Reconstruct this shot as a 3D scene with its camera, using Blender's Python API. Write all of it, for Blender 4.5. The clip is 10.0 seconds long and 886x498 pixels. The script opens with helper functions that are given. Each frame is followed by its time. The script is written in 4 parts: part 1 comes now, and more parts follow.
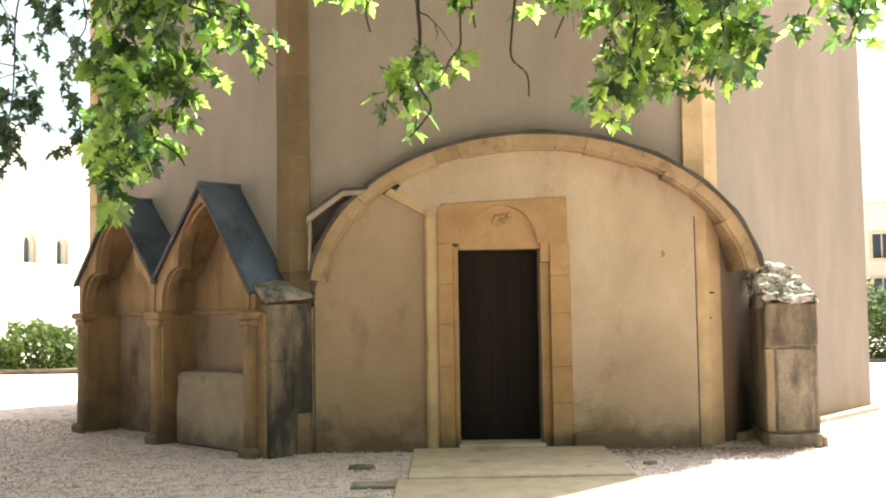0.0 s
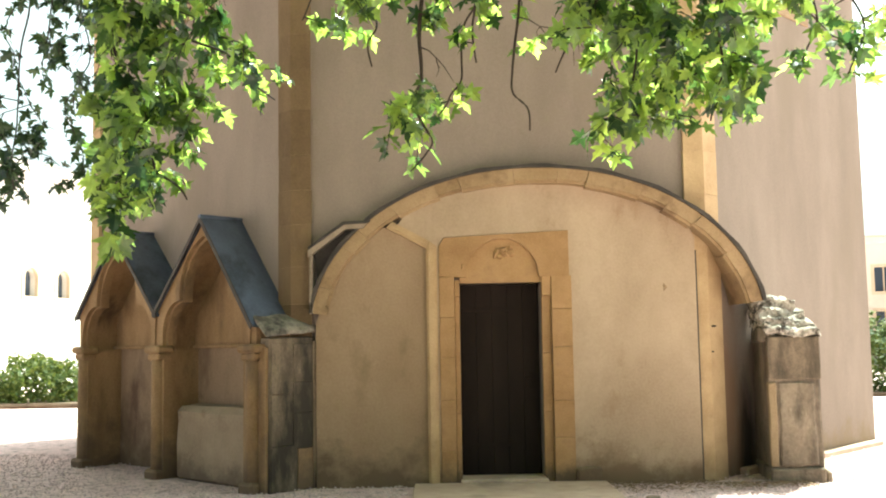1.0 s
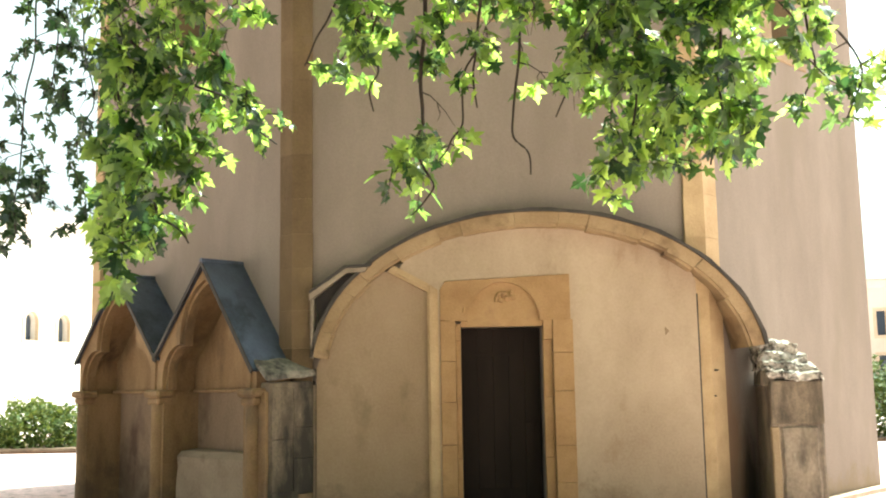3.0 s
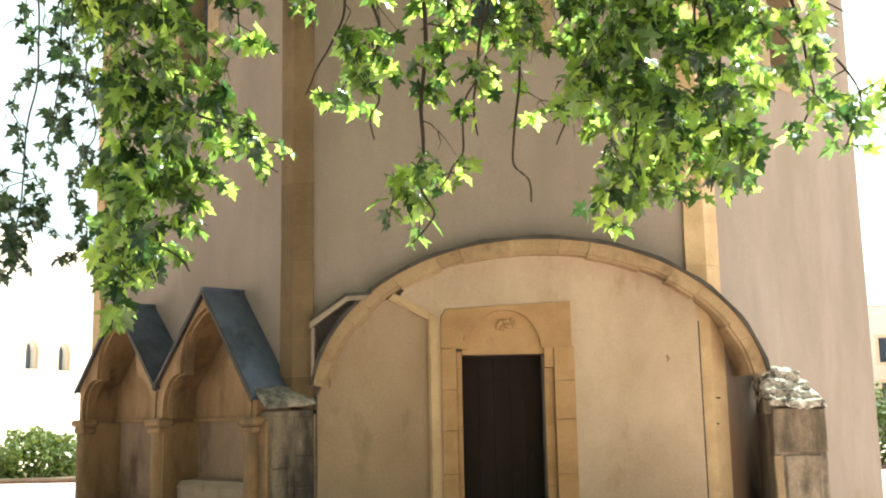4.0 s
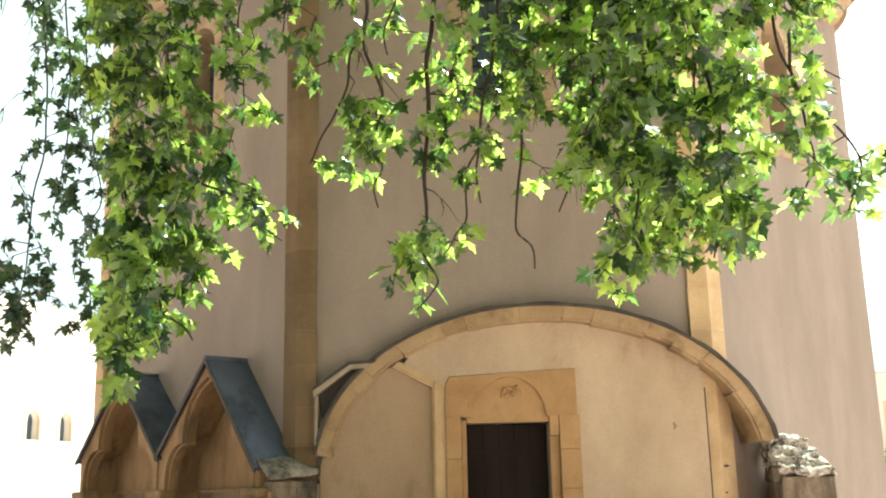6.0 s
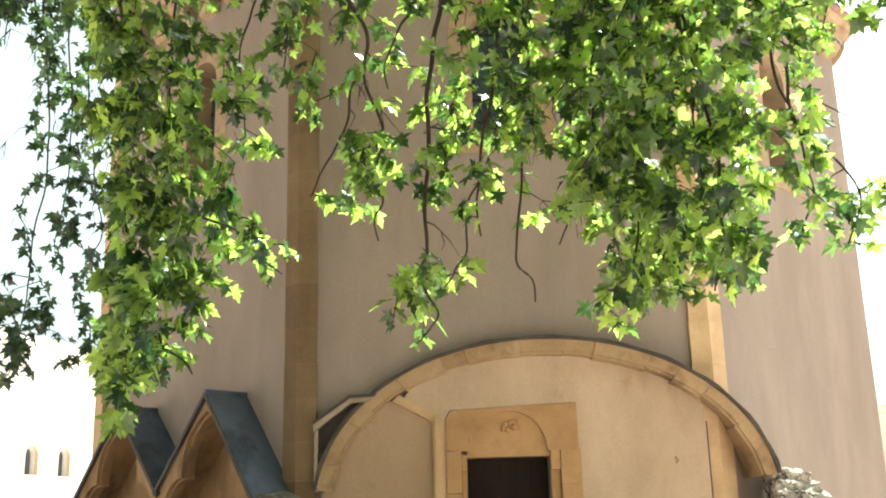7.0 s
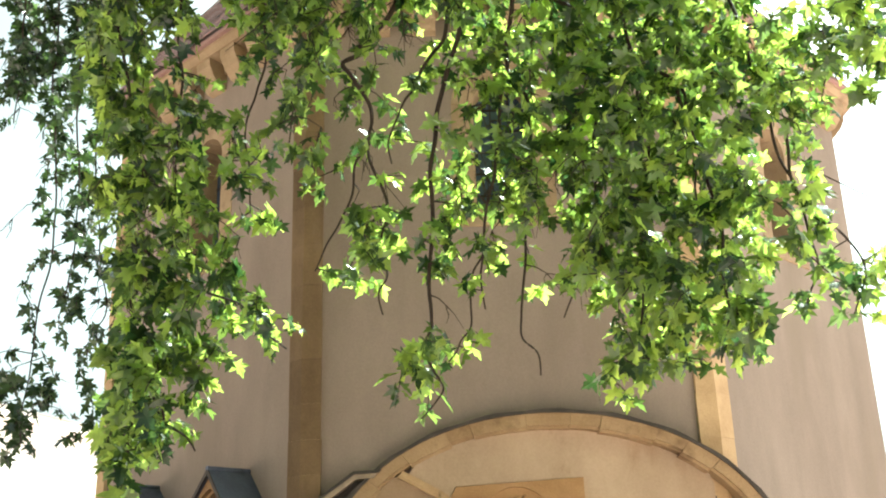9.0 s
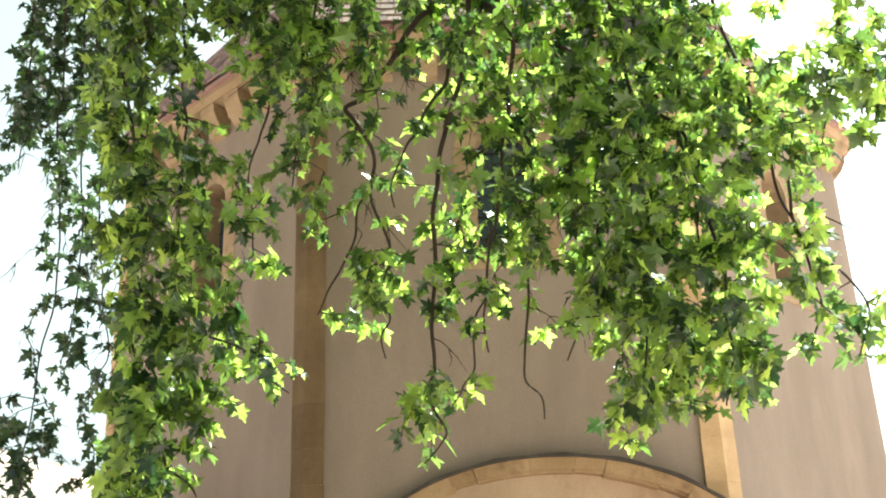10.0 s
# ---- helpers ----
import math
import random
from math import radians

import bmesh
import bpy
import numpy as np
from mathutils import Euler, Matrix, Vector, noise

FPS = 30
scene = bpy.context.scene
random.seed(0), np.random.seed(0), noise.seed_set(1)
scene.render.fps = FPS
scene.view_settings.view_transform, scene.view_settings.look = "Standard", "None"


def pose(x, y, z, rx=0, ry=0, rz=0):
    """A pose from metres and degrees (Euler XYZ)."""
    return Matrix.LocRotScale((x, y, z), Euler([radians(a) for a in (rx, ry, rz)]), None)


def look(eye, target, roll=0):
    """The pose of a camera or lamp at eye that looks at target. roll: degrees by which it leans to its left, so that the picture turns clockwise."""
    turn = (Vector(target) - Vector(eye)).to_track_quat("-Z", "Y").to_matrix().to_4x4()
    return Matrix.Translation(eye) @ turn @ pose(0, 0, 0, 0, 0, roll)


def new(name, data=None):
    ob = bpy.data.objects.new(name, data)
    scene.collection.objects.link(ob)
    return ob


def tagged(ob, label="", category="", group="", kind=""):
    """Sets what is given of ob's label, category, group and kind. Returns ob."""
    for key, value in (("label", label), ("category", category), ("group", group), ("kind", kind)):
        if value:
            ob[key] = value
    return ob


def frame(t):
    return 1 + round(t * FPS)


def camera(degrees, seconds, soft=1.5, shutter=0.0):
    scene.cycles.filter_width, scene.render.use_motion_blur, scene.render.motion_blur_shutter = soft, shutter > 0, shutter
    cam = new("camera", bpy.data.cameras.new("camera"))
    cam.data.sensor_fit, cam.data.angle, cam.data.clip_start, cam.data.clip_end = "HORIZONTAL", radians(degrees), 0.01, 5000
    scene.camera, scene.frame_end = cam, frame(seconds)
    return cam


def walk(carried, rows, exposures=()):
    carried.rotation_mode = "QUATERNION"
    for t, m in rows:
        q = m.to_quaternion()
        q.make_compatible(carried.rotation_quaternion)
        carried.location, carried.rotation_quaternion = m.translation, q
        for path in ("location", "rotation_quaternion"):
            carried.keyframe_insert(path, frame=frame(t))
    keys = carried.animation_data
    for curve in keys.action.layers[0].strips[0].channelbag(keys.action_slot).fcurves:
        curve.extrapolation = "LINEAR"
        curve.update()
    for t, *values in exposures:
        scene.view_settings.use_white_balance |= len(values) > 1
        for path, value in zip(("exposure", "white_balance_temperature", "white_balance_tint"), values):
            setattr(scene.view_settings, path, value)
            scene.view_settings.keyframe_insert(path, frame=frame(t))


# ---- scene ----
cam = camera(47.0, 10.0, soft=2.0)
EYE = (0.0, 0.0, 1.5)
TURNS = [  # seconds, yaw, pitch, roll
    (0.0, 0.0, 3.267, 0.907), (0.5, 0.026, 4.044, 0.914), (1.0, 0.084, 5.151, 0.933), (1.5, 0.086, 5.87, 0.906),
    (2.0, 0.099, 6.491, 0.9), (2.5, 0.131, 7.003, 0.91), (4.0, 0.215, 9.166, 1.053), (4.5, 0.281, 10.04, 1.11),
    (5.0, 0.36, 10.939, 1.115), (5.5, 0.433, 11.933, 1.236), (7.0, 0.514, 14.817, 1.388), (7.5, 0.55, 15.659, 1.442),
    (8.0, 0.637, 16.708, 1.435), (8.5, 0.729, 17.786, 1.564), (9.0, 0.855, 18.95, 1.674), (9.5, 0.93, 20.137, 1.719),
    (10.0, 1.072, 21.381, 1.829)]
walk(cam, [(t, pose(*EYE, 90 + p, r, y)) for t, y, p, r in TURNS], exposures=[(0.0, 2.14, 5900, -13), (4.0, 2.11, 5900, -13), (8.0, 1.99, 5900, -13), (10.0, 1.97, 5900, -13)])

# ---- light: high summer sun behind the chapel, clear sky ----
SUN_AZ, SUN_EL = 42.0, 57.0
world = bpy.data.worlds.new("sky")
scene.world = world
world.use_nodes = True
wn = world.node_tree.nodes
sky = wn.new("ShaderNodeTexSky")
sky.sky_type, sky.sun_disc = "NISHITA", False
sky.sun_elevation, sky.sun_rotation = radians(SUN_EL), radians(SUN_AZ)
sky.air_density, sky.dust_density, sky.ozone_density = 1.0, 10.0, 0.5
grey, haze = wn.new("ShaderNodeRGBToBW"), wn.new("ShaderNodeMix")
haze.data_type = "RGBA"
haze.inputs[0].default_value = 0.85  # milky summer haze takes most of the blue out
world.node_tree.links.new(sky.outputs[0], grey.inputs[0])
world.node_tree.links.new(sky.outputs[0], haze.inputs[6])
world.node_tree.links.new(grey.outputs[0], haze.inputs[7])
# the haze thickens towards the horizon, all round
way, up, low, glow = wn.new("ShaderNodeTexCoord"), wn.new("ShaderNodeSeparateXYZ"), wn.new("ShaderNodeMapRange"), wn.new("ShaderNodeVectorMath")
low.interpolation_type = "SMOOTHSTEP"
low.inputs[1].default_value, low.inputs[2].default_value, low.inputs[3].default_value, low.inputs[4].default_value = 0.05, 0.75, 1.75, 0.85
glow.operation = "SCALE"
world.node_tree.links.new(way.outputs["Generated"], up.inputs[0])
world.node_tree.links.new(up.outputs[2], low.inputs[0])
world.node_tree.links.new(haze.outputs[2], glow.inputs[0])
world.node_tree.links.new(low.outputs[0], glow.inputs["Scale"])
world.node_tree.links.new(glow.outputs[0], wn["Background"].inputs[0])
wn["Background"].inputs[1].default_value = 0.076
sun = new("sun", bpy.data.lights.new("sun", "SUN"))
sun.data.energy, sun.data.angle, sun.data.color = 5.0, radians(0.5), (1.0, 0.93, 0.82)
to_sun = Vector((math.sin(radians(SUN_AZ)) * math.cos(radians(SUN_EL)), math.cos(radians(SUN_AZ)) * math.cos(radians(SUN_EL)), math.sin(radians(SUN_EL))))
sun.matrix_world = look(to_sun * 60, (0, 0, 0))


# ---- materials ----
def surface(name, dark, light, scale=4.0, grain=60.0, bump=0.3, rough=0.85, metal=0.0, piece=0.0, stain=None, stain_scale=1.2, stain_cut=0.58, spec=0.3, streak=1.0, depth=0.02, damp=None, spots=()):
    """Two scales of variation between two colours, a stain colour in patches, fine relief; piece varies it by object."""
    m = bpy.data.materials.new(name)
    m.use_nodes = True
    nt = m.node_tree
    n, l = nt.nodes, nt.links
    b = n["Principled BSDF"]
    b.inputs["Roughness"].default_value, b.inputs["Metallic"].default_value = rough, metal
    b.inputs["Specular IOR Level"].default_value = spec
    geo = n.new("ShaderNodeNewGeometry")
    mp = n.new("ShaderNodeMapping")
    mp.inputs["Scale"].default_value = (1, 1, streak)
    l.new(geo.outputs["Position"], mp.inputs[0])
    big = n.new("ShaderNodeTexNoise")
    big.inputs["Scale"].default_value, big.inputs["Detail"].default_value, big.inputs["Roughness"].default_value = scale, 6, 0.6
    fine = n.new("ShaderNodeTexNoise")
    fine.inputs["Scale"].default_value, fine.inputs["Detail"].default_value = grain, 3
    l.new(mp.outputs[0], big.inputs[0])
    l.new(geo.outputs["Position"], fine.inputs[0])
    add = n.new("ShaderNodeMath")
    add.operation = "MULTIPLY_ADD"
    add.inputs[1].default_value = 0.35
    l.new(fine.outputs[0], add.inputs[0])
    l.new(big.outputs[0], add.inputs[2])
    last = add.outputs[0]
    if piece:
        info = n.new("ShaderNodeObjectInfo")
        pa = n.new("ShaderNodeMath")
        pa.operation = "MULTIPLY_ADD"
        pa.inputs[1].default_value = piece
        l.new(info.outputs["Random"], pa.inputs[0])
        l.new(last, pa.inputs[2])
        last = pa.outputs[0]
    ramp = n.new("ShaderNodeMapRange")
    ramp.inputs[1].default_value, ramp.inputs[2].default_value = 0.42 + piece * 0.3, 0.9 + piece * 0.7
    l.new(last, ramp.inputs[0])
    mix = n.new("ShaderNodeMix")
    mix.data_type = "RGBA"
    mix.inputs[6].default_value, mix.inputs[7].default_value = (*dark, 1), (*light, 1)
    l.new(ramp.outputs[0], mix.inputs[0])
    colour = mix.outputs[2]
    if stain:
        sn = n.new("ShaderNodeTexNoise")
        sn.inputs["Scale"].default_value, sn.inputs["Detail"].default_value, sn.inputs["Roughness"].default_value = stain_scale, 8, 0.65
        l.new(mp.outputs[0], sn.inputs[0])
        sr = n.new("ShaderNodeMapRange")
        sr.inputs[1].default_value, sr.inputs[2].default_value = stain_cut, stain_cut + 0.14
        l.new(sn.outputs[0], sr.inputs[0])
        sm = n.new("ShaderNodeMix")
        sm.data_type = "RGBA"
        l.new(sr.outputs[0], sm.inputs[0])
        l.new(colour, sm.inputs[6])
        sm.inputs[7].default_value = (*stain, 1)
        colour = sm.outputs[2]
    if damp:  # rising damp and splashed dirt with a ragged upper edge
        top, tint = damp
        sep = n.new("ShaderNodeSeparateXYZ")
        l.new(geo.outputs["Position"], sep.inputs[0])
        dn = n.new("ShaderNodeTexNoise")
        dn.inputs["Scale"].default_value, dn.inputs["Detail"].default_value, dn.inputs["Roughness"].default_value = 1.7, 9, 0.7
        l.new(geo.outputs["Position"], dn.inputs[0])
        d2 = n.new("ShaderNodeMath")
        d2.operation = "MULTIPLY"
        d2.inputs[1].default_value = 1.9
        l.new(dn.outputs[0], d2.inputs[0])
        hi = n.new("ShaderNodeMath")
        hi.operation = "MULTIPLY_ADD"
        hi.inputs[1].default_value = -0.5 / top
        l.new(sep.outputs[2], hi.inputs[0])
        l.new(d2.outputs[0], hi.inputs[2])
        dr = n.new("ShaderNodeMapRange")
        dr.inputs[1].default_value, dr.inputs[2].default_value, dr.inputs[4].default_value = 0.50, 0.90, 0.9
        l.new(hi.outputs[0], dr.inputs[0])
        dm = n.new("ShaderNodeMix")
        dm.data_type = "RGBA"
        l.new(dr.outputs[0], dm.inputs[0])
        l.new(colour, dm.inputs[6])
        dm.inputs[7].default_value = (*tint, 1)
        colour = dm.outputs[2]
    for centre, radii, tint in spots:  # single large blotches, for stain and for painted-in shade
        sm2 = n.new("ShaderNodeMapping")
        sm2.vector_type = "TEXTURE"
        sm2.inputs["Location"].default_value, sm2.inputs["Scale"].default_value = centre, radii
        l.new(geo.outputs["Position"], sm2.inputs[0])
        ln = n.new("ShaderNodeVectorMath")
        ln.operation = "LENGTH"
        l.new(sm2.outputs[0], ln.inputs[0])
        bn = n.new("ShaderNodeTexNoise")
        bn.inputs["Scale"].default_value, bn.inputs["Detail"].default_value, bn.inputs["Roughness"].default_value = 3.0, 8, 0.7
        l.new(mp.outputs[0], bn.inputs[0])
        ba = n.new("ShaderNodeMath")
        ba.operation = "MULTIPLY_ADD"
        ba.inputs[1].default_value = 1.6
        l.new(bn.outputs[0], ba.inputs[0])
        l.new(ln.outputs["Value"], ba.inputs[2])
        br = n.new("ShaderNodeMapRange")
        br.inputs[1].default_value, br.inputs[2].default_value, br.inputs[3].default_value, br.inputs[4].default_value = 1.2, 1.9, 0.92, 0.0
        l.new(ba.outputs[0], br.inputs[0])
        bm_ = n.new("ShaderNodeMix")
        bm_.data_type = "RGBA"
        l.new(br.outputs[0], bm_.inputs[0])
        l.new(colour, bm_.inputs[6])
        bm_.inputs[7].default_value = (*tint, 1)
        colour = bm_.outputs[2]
    l.new(colour, b.inputs["Base Color"])
    bp = n.new("ShaderNodeBump")
    bp.inputs["Strength"].default_value, bp.inputs["Distance"].default_value = bump, depth
    l.new(add.outputs[0], bp.inputs["Height"])
    l.new(bp.outputs[0], b.inputs["Normal"])
    return m


# black blotch by the buttress: damp stain plus the gap's shade painted in
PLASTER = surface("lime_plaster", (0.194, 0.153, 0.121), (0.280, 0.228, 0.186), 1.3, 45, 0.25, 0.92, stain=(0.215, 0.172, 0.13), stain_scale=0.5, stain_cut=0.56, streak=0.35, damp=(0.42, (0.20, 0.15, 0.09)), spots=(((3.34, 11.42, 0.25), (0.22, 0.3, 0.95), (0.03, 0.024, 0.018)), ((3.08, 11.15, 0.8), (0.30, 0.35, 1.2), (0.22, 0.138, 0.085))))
BAY_PLASTER = surface("bay_plaster", (0.235, 0.160, 0.094), (0.335, 0.242, 0.155), 1.3, 40, 0.3, 0.92, stain=(0.185, 0.13, 0.072), stain_scale=1.4, stain_cut=0.53, streak=0.6, damp=(0.45, (0.13, 0.09, 0.055)))
OLD_PLASTER = surface("old_plaster", (0.280, 0.203, 0.132), (0.415, 0.318, 0.219), 1.6, 40, 0.35, 0.92, stain=(0.24, 0.16, 0.092), stain_scale=1.5, stain_cut=0.575, streak=0.6, damp=(0.46, (0.175, 0.115, 0.065)))
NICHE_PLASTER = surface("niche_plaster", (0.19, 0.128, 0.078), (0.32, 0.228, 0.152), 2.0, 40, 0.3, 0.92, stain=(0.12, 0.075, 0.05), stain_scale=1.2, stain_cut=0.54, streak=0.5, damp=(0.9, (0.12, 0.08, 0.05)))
BENCH_PLASTER = surface("bench_plaster", (0.22, 0.16, 0.105), (0.36, 0.275, 0.19), 2.0, 40, 0.4, 0.92, stain=(0.15, 0.10, 0.06), stain_scale=1.5, stain_cut=0.52, damp=(0.25, (0.14, 0.10, 0.07)))
STONE = surface("golden_limestone", (0.225, 0.158, 0.09), (0.37, 0.275, 0.17), 2.6, 55, 0.5, 0.9, piece=0.12, stain=(0.20, 0.14, 0.085), stain_scale=1.6, stain_cut=0.55)
PILASTER_STONE = surface("pilaster_limestone", (0.33, 0.22, 0.115), (0.50, 0.365, 0.205), 2.6, 55, 0.5, 0.9, piece=0.12, stain=(0.28, 0.19, 0.11), stain_scale=1.6, stain_cut=0.58)
DOOR_STONE = surface("door_limestone", (0.235, 0.135, 0.058), (0.39, 0.245, 0.115), 2.6, 55, 0.5, 0.9, piece=0.14, damp=(0.36, (0.11, 0.078, 0.048)), stain=(0.27, 0.16, 0.08), stain_scale=2.6, stain_cut=0.56)
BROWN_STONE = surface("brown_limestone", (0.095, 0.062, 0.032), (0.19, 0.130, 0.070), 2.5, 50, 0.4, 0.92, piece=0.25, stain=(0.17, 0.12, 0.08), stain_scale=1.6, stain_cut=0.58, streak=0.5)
RING_STONE = surface("arch_limestone", (0.215, 0.140, 0.070), (0.36, 0.255, 0.145), 2.6, 50, 0.6, 0.92, piece=0.10, stain=(0.17, 0.11, 0.06), stain_scale=2.2, stain_cut=0.53)
NICHE_STONE = surface("niche_limestone", (0.175, 0.105, 0.05), (0.34, 0.222, 0.115), 3.0, 45, 0.6, 0.92, stain=(0.13, 0.09, 0.055), stain_scale=1.8, stain_cut=0.57, streak=0.4, damp=(0.5, (0.13, 0.09, 0.06)))
DARK_STONE = surface("weathered_stone", (0.09, 0.07, 0.05), (0.29, 0.22, 0.15), 2.6, 40, 1.0, 0.95, stain=(0.046, 0.038, 0.029), stain_scale=1.6, stain_cut=0.45, streak=0.3)
BUTTRESS_STONE = surface("buttress_stone", (0.125, 0.097, 0.07), (0.35, 0.28, 0.205), 3.5, 26, 1.2, 0.95, stain=(0.09, 0.072, 0.055), stain_scale=2.2, stain_cut=0.52, streak=0.4)
CAP_STONE = surface("lichened_cap", (0.10, 0.086, 0.07), (0.33, 0.285, 0.23), 6.0, 30, 1.2, 0.95, stain=(0.06, 0.052, 0.045), stain_scale=4.5, stain_cut=0.50)
# cap in the sun: its brightness and dark crevices are put into the colour
CAP_SUNLIT = surface("sunlit_broken_stone", (0.22, 0.19, 0.155), (0.62, 0.56, 0.48), 9.0, 26, 1.4, 0.95, stain=(0.06, 0.05, 0.04), stain_scale=10.0, stain_cut=0.47)
MORTAR = surface("mortar", (0.36, 0.27, 0.15), (0.50, 0.38, 0.22), 3, 60, 0.4, 0.95)
LEAD = surface("lead_sheet", (0.055, 0.068, 0.105), (0.115, 0.138, 0.20), 2.5, 30, 0.25, 0.5, 0.4, spec=0.5, stain=(0.04, 0.05, 0.062), stain_scale=2.4, stain_cut=0.5, streak=0.5)
# dark tone for flashings; also serves for the painted shade under the hood
FLASHING_SHADE = surface("flashing_and_shade", (0.022, 0.019, 0.016), (0.07, 0.058, 0.048), 4, 30, 0.3, 0.7, 0.0)
TILE = surface("roof_tile", (0.13, 0.08, 0.075), (0.31, 0.19, 0.17), 5, 30, 0.4, 0.85, piece=0.5, stain=(0.06, 0.05, 0.045), stain_scale=2)
OAK = surface("dark_oak", (0.012, 0.009, 0.007), (0.024, 0.0172, 0.0132), 3, 70, 0.4, 0.8, streak=0.3, spec=0.08)
IRON = surface("iron", (0.012, 0.011, 0.010), (0.04, 0.035, 0.03), 10, 80, 0.3, 0.55, 0.6)
GRAVEL = surface("gravel", (0.44, 0.295, 0.28), (0.94, 0.73, 0.70), 24.0, 70, 1.0, 0.95, stain=(0.27, 0.20, 0.165), stain_scale=6.0, stain_cut=0.52, depth=0.03)
PEBBLE = surface("pebble", (0.24, 0.16, 0.15), (0.88, 0.70, 0.67), 30.0, 60, 0.3, 0.9)
SLAB = surface("paving_stone", (0.37, 0.255, 0.185), (0.55, 0.415, 0.315), 3.5, 60, 0.5, 0.9, piece=0.2, stain=(0.26, 0.20, 0.15), stain_scale=1.3, stain_cut=0.55)
SOIL = surface("soil", (0.07, 0.045, 0.03), (0.16, 0.11, 0.07), 6, 40, 0.8, 0.95)
CREAM_WALL = surface("cream_render", (0.60, 0.53, 0.45), (0.72, 0.65, 0.56), 0.6, 20, 0.2, 0.92)
LITTER = surface("dry_leaf", (0.10, 0.06, 0.035), (0.30, 0.20, 0.12), 9, 60, 0.3, 0.9)
WHITE_WALL = surface("pale_render", (0.72, 0.69, 0.63), (0.82, 0.79, 0.74), 0.6, 20, 0.2, 0.92)
PALE_STONE = surface("pale_stone", (0.50, 0.40, 0.28), (0.64, 0.53, 0.39), 2, 20, 0.3, 0.9)
BARK = surface("bark", (0.055, 0.042, 0.03), (0.13, 0.10, 0.075), 7, 40, 0.8, 0.9, stain=(0.2, 0.18, 0.13), stain_scale=5)
TWIG = surface("twig_bark", (0.014, 0.010, 0.007), (0.040, 0.027, 0.018), 12, 60, 0.5, 0.85)


def glass_mat():
    m = bpy.data.materials.new("leaded_glass")
    m.use_nodes = True
    b = m.node_tree.nodes["Principled BSDF"]
    b.inputs["Base Color"].default_value = (0.05, 0.07, 0.10, 1)
    b.inputs["Roughness"].default_value = 0.12
    b.inputs["Specular IOR Level"].default_value = 0.8
    return m


GLASS = glass_mat()


def leaf_mat(name, dark, light, through_dark, through_light, share=0.5, rough=0.27, spec=0.75):
    """A leaf: matt face, light that passes through it, a little gloss; varied leaf by leaf."""
    m = bpy.data.materials.new(name)
    m.use_nodes = True
    nt = m.node_tree
    n, l = nt.nodes, nt.links
    b, out = n["Principled BSDF"], n["Material Output"]
    b.inputs["Roughness"].default_value = rough
    b.inputs["Specular IOR Level"].default_value = spec
    geo, info = n.new("ShaderNodeNewGeometry"), n.new("ShaderNodeObjectInfo")
    s = n.new("ShaderNodeMath")
    s.operation = "ADD"
    l.new(geo.outputs["Random Per Island"], s.inputs[0])
    l.new(info.outputs["Random"], s.inputs[1])
    fr = n.new("ShaderNodeMath")
    fr.operation = "FRACT"
    l.new(s.outputs[0], fr.inputs[0])
    noi = n.new("ShaderNodeTexNoise")
    noi.inputs["Scale"].default_value = 25
    l.new(geo.outputs["Position"], noi.inputs[0])
    mixf = n.new("ShaderNodeMath")
    mixf.operation = "MULTIPLY_ADD"
    mixf.inputs[1].default_value = 0.3
    l.new(noi.outputs[0], mixf.inputs[0])
    l.new(fr.outputs[0], mixf.inputs[2])
    pw = n.new("ShaderNodeMath")
    pw.operation = "POWER"
    pw.inputs[1].default_value = 2.1
    l.new(mixf.outputs[0], pw.inputs[0])
    cols = []
    for a, c in ((dark, light), (through_dark, through_light)):
        mx = n.new("ShaderNodeMix")
        mx.data_type = "RGBA"
        mx.inputs[6].default_value, mx.inputs[7].default_value = (*a, 1), (*c, 1)
        l.new(pw.outputs[0], mx.inputs[0])
        cols.append(mx.outputs[2])
    l.new(cols[0], b.inputs["Base Color"])
    tr = n.new("ShaderNodeBsdfTranslucent")
    l.new(cols[1], tr.inputs[0])
    ms = n.new("ShaderNodeMixShader")
    ms.inputs[0].default_value = share
    l.new(b.outputs[0], ms.inputs[1])
    l.new(tr.outputs[0], ms.inputs[2])
    l.new(ms.outputs[0], out.inputs[0])
    return m


LEAF = leaf_mat("plane_leaf", (0.012, 0.026, 0.014), (0.050, 0.085, 0.044), (0.026, 0.07, 0.022), (0.66, 0.88, 0.15), 0.60, 0.23, 0.9)
# shade and backlight on the far leaves are put into this colour
SHADED_LEAF = leaf_mat("shaded_leaf", (0.018, 0.035, 0.016), (0.045, 0.075, 0.032), (0.03, 0.06, 0.02), (0.12, 0.20, 0.05), 0.35)
SHRUB_LEAF = leaf_mat("shrub_leaf", (0.045, 0.08, 0.02), (0.13, 0.155, 0.04), (0.12, 0.16, 0.03), (0.32, 0.35, 0.07), 0.3, 0.6, 0.2)


# ---- building blocks ----
def empty(name, m=None):
    ob = new(name)
    ob.empty_display_size = 0.2
    if m is not None:
        ob.matrix_basis = m
    return ob


def part(name, bm, material, parent=None, label="", m=None, smooth=False):
    """Links a bmesh as one mesh object, under parent if there is one."""
    if isinstance(bm, bpy.types.Mesh):
        me = bm
    else:
        bmesh.ops.recalc_face_normals(bm, faces=bm.faces)
        me = bpy.data.meshes.new(name)
        bm.to_mesh(me)
        bm.free()
    if material and not me.materials:
        me.materials.append(material)
    if smooth:
        me.shade_smooth()
    ob = new(name, me)
    ob.parent = parent
    if m is not None:
        ob.matrix_basis = m
    if label:
        ob["label"] = label
    return ob


